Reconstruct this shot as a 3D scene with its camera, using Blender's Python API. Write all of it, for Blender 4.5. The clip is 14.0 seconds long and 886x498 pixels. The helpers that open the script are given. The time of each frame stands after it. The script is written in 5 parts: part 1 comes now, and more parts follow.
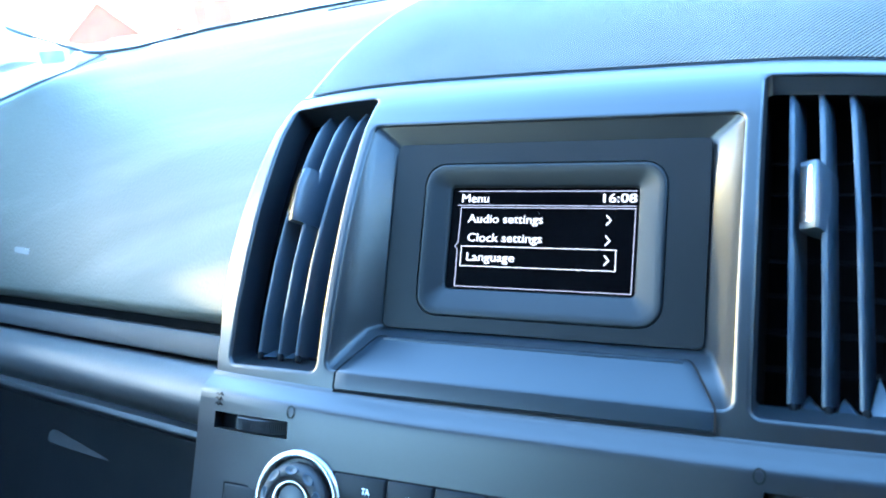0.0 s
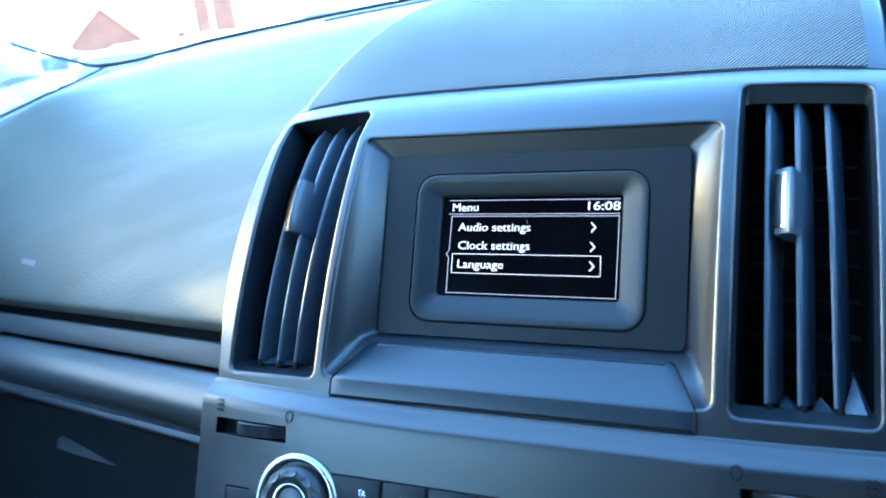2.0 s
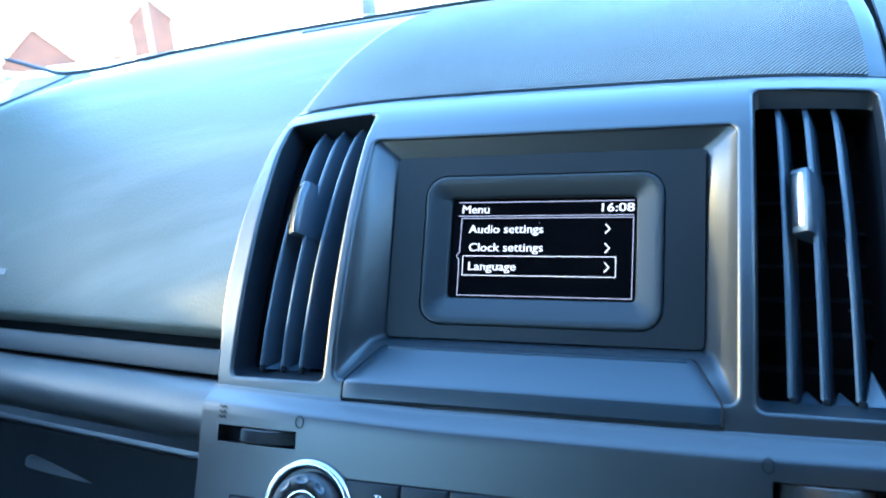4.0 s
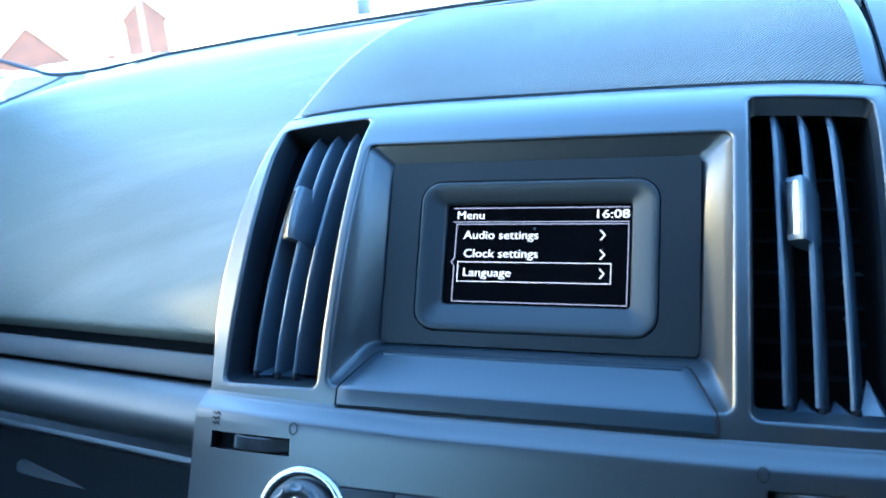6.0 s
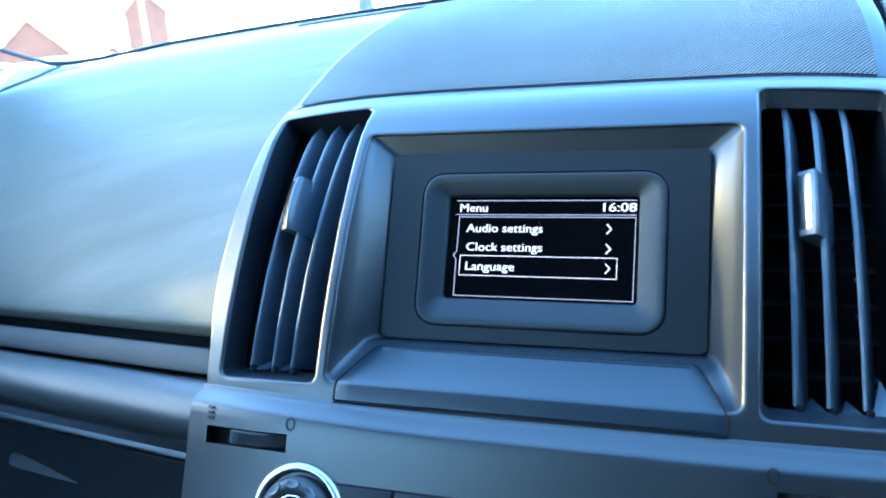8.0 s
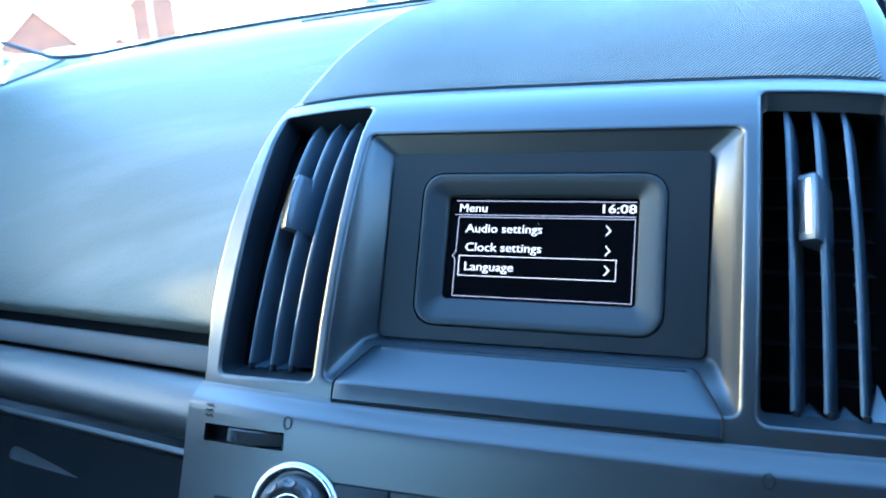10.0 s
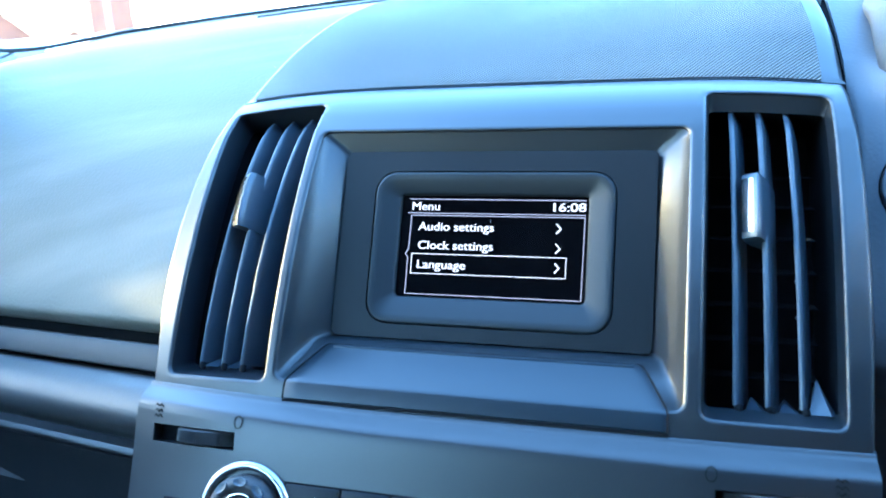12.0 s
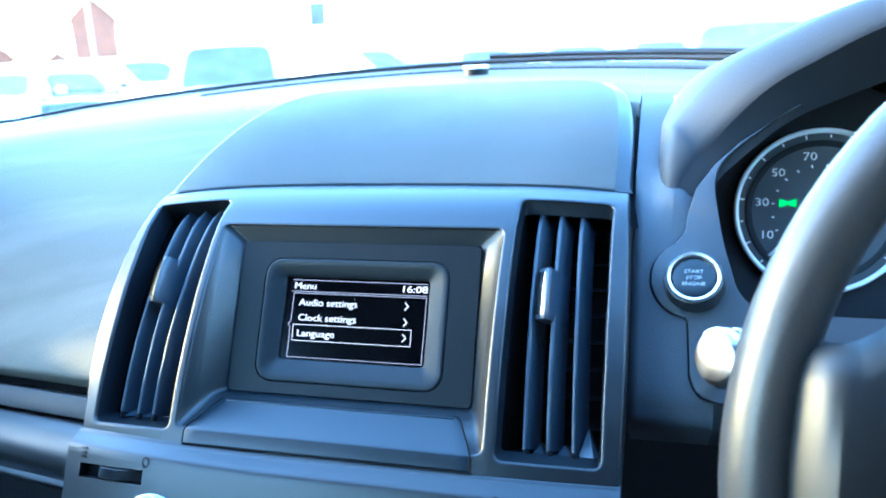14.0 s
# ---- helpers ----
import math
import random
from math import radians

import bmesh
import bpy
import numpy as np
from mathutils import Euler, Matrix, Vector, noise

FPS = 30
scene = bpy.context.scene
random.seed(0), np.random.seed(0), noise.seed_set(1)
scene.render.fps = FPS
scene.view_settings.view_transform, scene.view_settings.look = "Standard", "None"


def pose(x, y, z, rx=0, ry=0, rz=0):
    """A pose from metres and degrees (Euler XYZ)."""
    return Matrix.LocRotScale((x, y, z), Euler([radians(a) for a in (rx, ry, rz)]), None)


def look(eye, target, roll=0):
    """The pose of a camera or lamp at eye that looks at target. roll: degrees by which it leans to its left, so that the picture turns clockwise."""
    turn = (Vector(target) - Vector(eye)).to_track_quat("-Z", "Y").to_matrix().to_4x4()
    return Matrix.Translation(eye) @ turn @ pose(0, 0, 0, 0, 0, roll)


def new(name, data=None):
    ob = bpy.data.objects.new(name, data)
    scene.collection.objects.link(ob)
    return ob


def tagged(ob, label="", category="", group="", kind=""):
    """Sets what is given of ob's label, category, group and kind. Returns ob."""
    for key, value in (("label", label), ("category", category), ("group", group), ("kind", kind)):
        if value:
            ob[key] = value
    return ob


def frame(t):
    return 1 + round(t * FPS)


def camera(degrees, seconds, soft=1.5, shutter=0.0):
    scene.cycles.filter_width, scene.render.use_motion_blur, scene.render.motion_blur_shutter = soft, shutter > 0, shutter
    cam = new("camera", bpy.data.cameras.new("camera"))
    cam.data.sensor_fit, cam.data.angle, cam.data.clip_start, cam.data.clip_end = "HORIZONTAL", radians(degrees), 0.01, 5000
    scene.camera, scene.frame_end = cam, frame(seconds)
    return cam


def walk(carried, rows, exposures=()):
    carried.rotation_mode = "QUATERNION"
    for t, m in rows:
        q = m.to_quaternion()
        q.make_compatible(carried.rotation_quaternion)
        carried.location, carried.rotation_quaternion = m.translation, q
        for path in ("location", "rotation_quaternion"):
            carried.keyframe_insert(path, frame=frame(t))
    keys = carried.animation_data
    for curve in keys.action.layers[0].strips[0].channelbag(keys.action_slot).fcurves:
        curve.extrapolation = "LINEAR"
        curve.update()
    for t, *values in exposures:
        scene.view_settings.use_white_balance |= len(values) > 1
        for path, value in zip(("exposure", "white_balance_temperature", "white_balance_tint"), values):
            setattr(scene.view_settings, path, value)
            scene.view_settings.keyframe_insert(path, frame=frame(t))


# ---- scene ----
cam = camera(58.6, 14.0, 1.9)
cam.data.dof.use_dof, cam.data.dof.focus_distance, cam.data.dof.aperture_fstop = True, 0.49, 11.0
# the fascia's own axes: x right, y into the dash, z up along the display; it leans 26 degrees forward
LEAN = 26.0
FASCIA = pose(0, 0, 1.06, -LEAN, 0, 0)
PATH = [
    (0, (0.122, -0.405, 0.005), (-0.671, 1.412, 0.267), 5.0),
    (0.5, (0.13, -0.409, 0.003), (-0.672, 1.403, 0.28), 4.8),
    (1, (0.137, -0.412, 0.008), (-0.673, 1.399, 0.266), 4.1),
    (1.5, (0.134, -0.415, 0.008), (-0.655, 1.403, 0.275), 3.7),
    (2, (0.135, -0.416, 0.008), (-0.67, 1.396, 0.27), 4.2),
    (4.3, (0.09, -0.424, -0.01), (-0.569, 1.431, 0.337), 3.8),
    (4.5, (0.088, -0.424, -0.007), (-0.576, 1.431, 0.333), 3.8),
    (5, (0.092, -0.427, -0.004), (-0.59, 1.424, 0.323), 4.1),
    (5.5, (0.093, -0.426, -0.005), (-0.572, 1.428, 0.344), 4.0),
    (6, (0.095, -0.423, -0.006), (-0.558, 1.436, 0.34), 3.9),
    (6.5, (0.095, -0.42, -0.002), (-0.567, 1.437, 0.33), 4.1),
    (7, (0.092, -0.417, -0.003), (-0.555, 1.447, 0.326), 4.2),
    (7.5, (0.09, -0.414, -0.007), (-0.558, 1.447, 0.333), 4.3),
    (10, (0.093, -0.413, -0.003), (-0.569, 1.447, 0.32), 5.0),
    (10.5, (0.095, -0.409, -0.002), (-0.513, 1.468, 0.326), 4.7),
    (11, (0.101, -0.408, -0.003), (-0.495, 1.476, 0.307), 4.6),
    (11.5, (0.099, -0.413, -0.003), (-0.478, 1.478, 0.301), 4.4),
    (12, (0.099, -0.413, -0.002), (-0.473, 1.476, 0.32), 4.5),
    (12.5, (0.099, -0.41, -0.004), (-0.469, 1.478, 0.328), 4.5),
    (13, (0.098, -0.413, -0.003), (-0.465, 1.479, 0.319), 4.5),
    (13.2, (0.107, -0.418, -0.001), (-0.473, 1.469, 0.321), 4.6),
    (13.4, (0.132, -0.442, 0.01), (-0.404, 1.451, 0.369), 4.4),
    (13.5, (0.144, -0.453, 0.015), (-0.402, 1.433, 0.395), 4.4),
    (13.6, (0.154, -0.471, 0.014), (-0.37, 1.419, 0.407), 4.3),
    (13.8, (0.178, -0.494, 0.016), (-0.352, 1.394, 0.409), 4.5),
    (14, (0.203, -0.504, 0.019), (-0.331, 1.385, 0.404), 4.5),
]
walk(cam, [(t, FASCIA @ look(eye, target, roll)) for t, eye, target, roll in PATH],
     [(0, 6.38, 5610, 6), (0.5, 6.24, 5610, 6), (1, 6.07, 5530, 6), (2, 5.90, 5340, 6), (4.5, 5.94, 5350, 6), (10, 5.90, 5310, 6), (11.5, 6.07, 5370, 6), (13, 6.08, 5370, 6), (14, 5.91, 5230, 6)])

# ---------------------------------------------------------------- light
SUN_ELEVATION, SUN_TURN = 10.0, 269.0
world = bpy.data.worlds.new("sky")
scene.world = world
world.use_nodes = True
sky = world.node_tree.nodes.new("ShaderNodeTexSky")
sky.sky_type, sky.sun_disc = "NISHITA", False
sky.dust_density, sky.ozone_density = 1.0, 2.6
sky.sun_elevation, sky.sun_rotation = radians(SUN_ELEVATION), radians(SUN_TURN)
background = world.node_tree.nodes["Background"]
background.inputs["Strength"].default_value = 0.15
world.node_tree.links.new(sky.outputs["Color"], background.inputs["Color"])
sun = new("sun", bpy.data.lights.new("sun", "SUN"))
sun.data.energy, sun.data.angle, sun.data.color = 0.52, radians(1.6), (1.0, 0.68, 0.25)
sun.matrix_world = look((-3, 0.032, 1.07 + 3 * math.tan(radians(SUN_ELEVATION))), (0, -0.02, 1.07))


# ---------------------------------------------------------------- materials
def tree(name):
    m = bpy.data.materials.new(name)
    m.use_nodes = True
    return m, m.node_tree, m.node_tree.nodes["Principled BSDF"]


def surface(name, colour, rough=0.5, metal=0.0, grain=900.0, bump=0.15, depth=0.0004, vary=0.12, specular=0.5,
            stains=14.0, rough_vary=0.08, coat=0.0):
    """Paint, plastic, leather or metal: noise at two scales in colour and gloss, and a fine relief."""
    m, nt, b = tree(name)
    b.inputs["Metallic"].default_value = metal
    b.inputs["Specular IOR Level"].default_value = specular
    b.inputs["Coat Weight"].default_value = coat
    co = nt.nodes.new("ShaderNodeTexCoord")
    big = nt.nodes.new("ShaderNodeTexNoise")
    big.inputs["Scale"].default_value = stains
    big.inputs["Detail"].default_value = 5
    fine = nt.nodes.new("ShaderNodeTexNoise")
    fine.inputs["Scale"].default_value = grain
    fine.inputs["Detail"].default_value = 3
    for n in (big, fine):
        nt.links.new(co.outputs["Object"], n.inputs["Vector"])
    both = nt.nodes.new("ShaderNodeMath")
    both.operation = "MULTIPLY_ADD"
    nt.links.new(big.outputs["Fac"], both.inputs[0])
    both.inputs[1].default_value = 0.65
    mul = nt.nodes.new("ShaderNodeMath")
    mul.operation = "MULTIPLY"
    nt.links.new(fine.outputs["Fac"], mul.inputs[0])
    mul.inputs[1].default_value = 0.35
    nt.links.new(mul.outputs[0], both.inputs[2])
    ramp = nt.nodes.new("ShaderNodeMapRange")
    nt.links.new(both.outputs[0], ramp.inputs["Value"])
    ramp.inputs["From Min"].default_value, ramp.inputs["From Max"].default_value = 0.3, 0.7
    ramp.inputs["To Min"].default_value, ramp.inputs["To Max"].default_value = 1 - vary, 1 + vary
    tint = nt.nodes.new("ShaderNodeVectorMath")
    tint.operation = "SCALE"
    tint.inputs[0].default_value = colour
    nt.links.new(ramp.outputs["Result"], tint.inputs["Scale"])
    nt.links.new(tint.outputs[0], b.inputs["Base Color"])
    gloss = nt.nodes.new("ShaderNodeMapRange")
    nt.links.new(both.outputs[0], gloss.inputs["Value"])
    gloss.inputs["From Min"].default_value, gloss.inputs["From Max"].default_value = 0.3, 0.7
    gloss.inputs["To Min"].default_value = max(0.02, rough - rough_vary)
    gloss.inputs["To Max"].default_value = min(1.0, rough + rough_vary)
    nt.links.new(gloss.outputs["Result"], b.inputs["Roughness"])
    if bump:
        bm = nt.nodes.new("ShaderNodeBump")
        bm.inputs["Strength"].default_value, bm.inputs["Distance"].default_value = bump, depth
        nt.links.new(fine.outputs["Fac"], bm.inputs["Height"])
        nt.links.new(bm.outputs["Normal"], b.inputs["Normal"])
    return m


def leather_grain(name, colour, rough, specular=0.4, deep=0.30, glare=0.0):
    """Moulded leather grain of soft dashboard skin: small cells with creases between them."""
    m = surface(name, colour, rough, grain=700, bump=0.0, vary=0.10, stains=9.0, specular=specular)
    nt, b = m.node_tree, m.node_tree.nodes["Principled BSDF"]
    co = nt.nodes.new("ShaderNodeTexCoord")
    cell = nt.nodes.new("ShaderNodeTexVoronoi")
    cell.feature = "SMOOTH_F1"
    cell.inputs["Scale"].default_value = 520
    nt.links.new(co.outputs["Object"], cell.inputs["Vector"])
    bump = nt.nodes.new("ShaderNodeBump")
    bump.inputs["Strength"].default_value, bump.inputs["Distance"].default_value = deep, 0.0006
    bump.invert = True
    nt.links.new(cell.outputs["Distance"], bump.inputs["Height"])
    nt.links.new(bump.outputs["Normal"], b.inputs["Normal"])
    if glare:
        # painted windscreen glare: long faint streaks across the skin, broken up by finer ones
        run = nt.nodes.new("ShaderNodeMapping")
        run.inputs["Rotation"].default_value = (0, 0, radians(-72))
        run.inputs["Scale"].default_value = (3.0, 24.0, 3.0)
        nt.links.new(co.outputs["Object"], run.inputs["Vector"])
        glare_noise = nt.nodes.new("ShaderNodeTexNoise")
        glare_noise.inputs["Scale"].default_value, glare_noise.inputs["Detail"].default_value = 1.0, 4.0
        nt.links.new(run.outputs["Vector"], glare_noise.inputs["Vector"])
        share = nt.nodes.new("ShaderNodeMapRange")
        share.inputs["From Min"].default_value, share.inputs["From Max"].default_value = 0.46, 0.72
        share.inputs["To Min"].default_value, share.inputs["To Max"].default_value = 0.0, glare
        nt.links.new(glare_noise.outputs["Fac"], share.inputs["Value"])
        glare_mix = nt.nodes.new("ShaderNodeMix")
        glare_mix.data_type = "RGBA"
        glare_mix.inputs["B"].default_value = (0.25, 0.23, 0.20, 1)
        nt.links.new(b.inputs["Base Color"].links[0].from_socket, glare_mix.inputs["A"])
        nt.links.new(share.outputs["Result"], glare_mix.inputs["Factor"])
        nt.links.new(glare_mix.outputs["Result"], b.inputs["Base Color"])
    return m


RIB_TURN = 42.5


def ribbed(name, colour, rough, pitch):
    """Speaker cover: fine diagonal ribs pressed into the plastic."""
    m = surface(name, colour, rough, bump=0.0, vary=0.08, specular=0.25)
    nt, b = m.node_tree, m.node_tree.nodes["Principled BSDF"]
    co = nt.nodes.new("ShaderNodeTexCoord")
    turn = nt.nodes.new("ShaderNodeMapping")
    turn.inputs["Rotation"].default_value = (0, 0, radians(RIB_TURN))
    nt.links.new(co.outputs["Object"], turn.inputs["Vector"])
    wave = nt.nodes.new("ShaderNodeTexWave")
    wave.wave_type, wave.bands_direction, wave.wave_profile = "BANDS", "X", "SIN"
    wave.inputs["Scale"].default_value = 0.314 / pitch
    wave.inputs["Distortion"].default_value = 0.0
    nt.links.new(turn.outputs["Vector"], wave.inputs["Vector"])
    bump = nt.nodes.new("ShaderNodeBump")
    bump.inputs["Strength"].default_value, bump.inputs["Distance"].default_value = 1.0, 0.0011
    nt.links.new(wave.outputs["Fac"], bump.inputs["Height"])
    nt.links.new(bump.outputs["Normal"], b.inputs["Normal"])
    # groove shade put into the colour too: dark in the grooves, pale on the crests
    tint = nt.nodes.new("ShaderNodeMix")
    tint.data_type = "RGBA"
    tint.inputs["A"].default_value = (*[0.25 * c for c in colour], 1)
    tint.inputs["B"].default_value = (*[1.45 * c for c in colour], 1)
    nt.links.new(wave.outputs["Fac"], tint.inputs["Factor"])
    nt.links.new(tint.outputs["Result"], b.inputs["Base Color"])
    return m


def glow(name, colour, strength):
    m, nt, b = tree(name)
    b.inputs["Base Color"].default_value = (0.01, 0.01, 0.01, 1)
    b.inputs["Emission Color"].default_value = (*colour, 1)
    b.inputs["Emission Strength"].default_value = strength
    return m


def clear_pane(name, tint=(0.93, 0.97, 0.96)):
    """Thin glass: lets light straight through and mirrors a little, more at a slant."""
    m = bpy.data.materials.new(name)
    m.use_nodes = True
    nt = m.node_tree
    nt.nodes.clear()
    out = nt.nodes.new("ShaderNodeOutputMaterial")
    mix, clear, shine = (nt.nodes.new("ShaderNode" + n) for n in ("MixShader", "BsdfTransparent", "BsdfGlossy"))
    clear.inputs["Color"].default_value = (*tint, 1)
    shine.inputs["Roughness"].default_value = 0.02
    edge = nt.nodes.new("ShaderNodeLayerWeight")
    edge.inputs["Blend"].default_value = 0.5
    power = nt.nodes.new("ShaderNodeMath")
    power.operation = "POWER"
    nt.links.new(edge.outputs["Facing"], power.inputs[0])
    power.inputs[1].default_value = 5.0
    scale = nt.nodes.new("ShaderNodeMapRange")
    nt.links.new(power.outputs[0], scale.inputs["Value"])
    scale.inputs["To Min"].default_value, scale.inputs["To Max"].default_value = 0.03, 0.6
    nt.links.new(scale.outputs[0], mix.inputs[0])
    nt.links.new(clear.outputs[0], mix.inputs[1])
    nt.links.new(shine.outputs[0], mix.inputs[2])
    nt.links.new(mix.outputs[0], out.inputs["Surface"])
    return m


# the sky's blue is put into the base colours of fascia and lid plastic
FASCIA_PLASTIC = surface("satin_black_sky_tint", (0.0036, 0.0058, 0.0084), 0.38, grain=2600, bump=0.03, depth=0.0002, specular=0.42, rough_vary=0.02)
PANEL_PLASTIC = surface("matt_black_plastic", (0.0048, 0.0060, 0.0074), 0.44, grain=2600, bump=0.06, depth=0.0002, specular=0.14, rough_vary=0.03)
SWITCH_PLASTIC = surface("switch_panel_plastic", (0.019, 0.022, 0.027), 0.42, grain=2600, bump=0.10, depth=0.0002, specular=0.40, rough_vary=0.04)
BEZEL = surface("bezel_plastic", (0.0052, 0.0074, 0.0094), 0.48, grain=2600, bump=0.04, depth=0.0002, specular=0.23, rough_vary=0.02)
LID_PLASTIC = surface("lid_plastic_sky_tint", (0.0028, 0.0066, 0.0110), 0.33, grain=2600, bump=0.03, depth=0.0002, specular=0.36, rough_vary=0.02)
DASH_SKIN = leather_grain("dash_skin", (0.056, 0.057, 0.047), 0.54, 0.18, 0.30, glare=0.22)
KNEE_SKIN = leather_grain("knee_skin", (0.040, 0.046, 0.054), 0.55, 0.24, 0.22)
# darker copy of the dashboard's skin: the hood's shade put into its colour
HOOD_SKIN_SHADED = leather_grain("hood_skin_shaded", (0.0125, 0.0145, 0.0175), 0.57, 0.17, 0.16)
DASH_STRIP = surface("strip_plastic", (0.019, 0.020, 0.021), 0.6, grain=1500, bump=0.1, depth=0.0002, specular=0.20)
DASH_LOWER = leather_grain("lower_dash_skin", (0.0210, 0.0220, 0.0230), 0.42, 0.27, 0.10)
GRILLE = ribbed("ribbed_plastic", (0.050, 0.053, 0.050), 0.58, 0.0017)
# near-black base colour carries the shade inside ducts, recesses and gaps
DARK = surface("recess_shade_black", (0.0035, 0.004, 0.005), 0.8, vary=0.05, specular=0.05)
# footwell shade on the glove box is put into this near-black base colour
GLOVE = surface("glove_box_shade_plastic", (0.0065, 0.0072, 0.0085), 0.6, grain=1800, bump=0.12, depth=0.0002, specular=0.16)
DUCT_SLAT = surface("duct_slat_plastic", (0.010, 0.010, 0.011), 0.45, vary=0.05)
BLADE = surface("blade_plastic", (0.0190, 0.0280, 0.0390), 0.36, grain=2600, bump=0.05, depth=0.0002, specular=0.38, rough_vary=0.03)
CHROME = surface("chrome", (0.46, 0.47, 0.48), 0.16, 1.0, bump=0.0, vary=0.03, rough_vary=0.03)
SATIN = surface("satin_silver", (0.30, 0.30, 0.31), 0.26, 1.0, grain=3000, bump=0.0, vary=0.03, rough_vary=0.03)
RUBBER = surface("rubber", (0.010, 0.010, 0.011), 0.55, vary=0.1, specular=0.4)
INK = surface("white_print", (0.75, 0.76, 0.78), 0.5, bump=0.0, vary=0.02)
INK_GREY = surface("grey_print", (0.23, 0.24, 0.25), 0.5, bump=0.0, vary=0.02)
INK_DARK = surface("sunk_mark_plastic", (0.0030, 0.0032, 0.004), 0.7, bump=0.0, vary=0.02, specular=0.15)
SCREEN = surface("display_glass", (0.0009, 0.0009, 0.0012), 0.16, bump=0.0, vary=0.05, specular=0.08)
LIT = glow("display_white", (0.92, 0.92, 1.0), 0.028)
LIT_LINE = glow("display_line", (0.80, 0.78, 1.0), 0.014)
GREEN = glow("green_telltale", (0.03, 1.0, 0.14), 0.022)
SPOKE = surface("grey_spoke_plastic", (0.014, 0.015, 0.016), 0.45, grain=1800, bump=0.08, depth=0.0002, specular=0.30)
LEATHER = leather_grain("wheel_leather", (0.020, 0.020, 0.021), 0.38, 0.34, 0.16)
DIAL = surface("dial_face", (0.042, 0.049, 0.058), 0.5, bump=0.0, vary=0.05)
HOOD_LINING = surface("hood_lining", (0.0105, 0.0120, 0.0145), 0.6, grain=1500, bump=0.15, specular=0.2)
RING = surface("gauge_ring", (0.85, 0.85, 0.85), 0.32, 1.0, grain=3000, bump=0.0, vary=0.03)
GAUGE_RING = surface("pale_ring", (0.75, 0.76, 0.78), 0.4, bump=0.0, vary=0.03)
PAD_MARK = surface("pad_mark_plastic", (0.072, 0.076, 0.078), 0.5, grain=1500, bump=0.0, vary=0.04)
CAPPING = surface("door_capping", (0.16, 0.16, 0.165), 0.6, grain=1400, bump=0.15, vary=0.06)
TRIM_LIGHT = surface("pillar_trim", (0.62, 0.60, 0.56), 0.7, grain=1400, bump=0.2, vary=0.06)
LINING = surface("roof_lining", (0.10, 0.10, 0.10), 0.9, grain=1200, bump=0.25, vary=0.06)
CABIN = surface("cabin_trim", (0.045, 0.045, 0.046), 0.75, grain=600, bump=0.2, vary=0.15)
CARPET = surface("carpet", (0.035, 0.034, 0.034), 0.95, grain=500, bump=0.5, depth=0.002)
GLASS = clear_pane("clear_glass")
# tint set darker than plain glass, to dim the light from both sides
SIDE_GLASS = clear_pane("dimming_side_glass", (0.60, 0.625, 0.62))
ASPHALT = surface("asphalt", (0.055, 0.055, 0.058), 0.9, grain=60, bump=0.4, depth=0.01, vary=0.2, stains=0.4)
BRICK = surface("red_brick", (0.19, 0.060, 0.030), 0.85, grain=8, bump=0.3, depth=0.01, vary=0.3, stains=0.6)
TILE = surface("roof_tiles", (0.22, 0.075, 0.05), 0.8, grain=6, bump=0.4, depth=0.02, vary=0.25, stains=0.8)
TARMAC_PAINT = surface("galvanised_steel", (0.20, 0.21, 0.22), 0.6, 0.0, grain=40, bump=0.1)
TYRE = surface("tyre", (0.02, 0.02, 0.02), 0.8, grain=120, bump=0.3)
CAR_GLASS = surface("tinted_glass", (0.075, 0.074, 0.086), 0.25, bump=0.0, vary=0.3, specular=0.2, stains=3.0)


# ---------------------------------------------------------------- builders
def thing(name, label, category, m=None, group="", kind=""):
    ob = new(name)
    ob.empty_display_size = 0.02
    ob.matrix_basis = m or Matrix()
    return tagged(ob, label, category, group, kind)


def finish(name, bm, material, angle=38.0):
    bmesh.ops.recalc_face_normals(bm, faces=bm.faces)
    me = bpy.data.meshes.new(name)
    bm.to_mesh(me)
    bm.free()
    for p in me.polygons:
        p.use_smooth = True
    me.set_sharp_from_angle(angle=radians(angle))
    if material:
        me.materials.append(material)
    return me


def part(name, bm, material, parent, label="", angle=38.0):
    me = bm if isinstance(bm, bpy.types.Mesh) else finish(name, bm, material, angle)
    ob = new(name, me)
    ob.parent = parent
    return tagged(ob, label)


def rbox(size, at=(0, 0, 0), r=0.001, seg=2, turn=(0, 0, 0), bm=None):
    """A box with rounded edges."""
    own = bmesh.new()
    bmesh.ops.create_cube(own, size=1.0, matrix=Matrix.Diagonal((*size, 1)))
    if r > 0:
        bmesh.ops.bevel(own, geom=own.edges[:], offset=min(r, 0.45 * min(size)), segments=seg, profile=0.5, affect="EDGES")
    bmesh.ops.transform(own, matrix=pose(*at, *turn), verts=own.verts)
    if bm is None:
        return own
    me = bpy.data.meshes.new("tmp")
    own.to_mesh(me)
    own.free()
    bm.from_mesh(me)
    bpy.data.meshes.remove(me)
    return bm


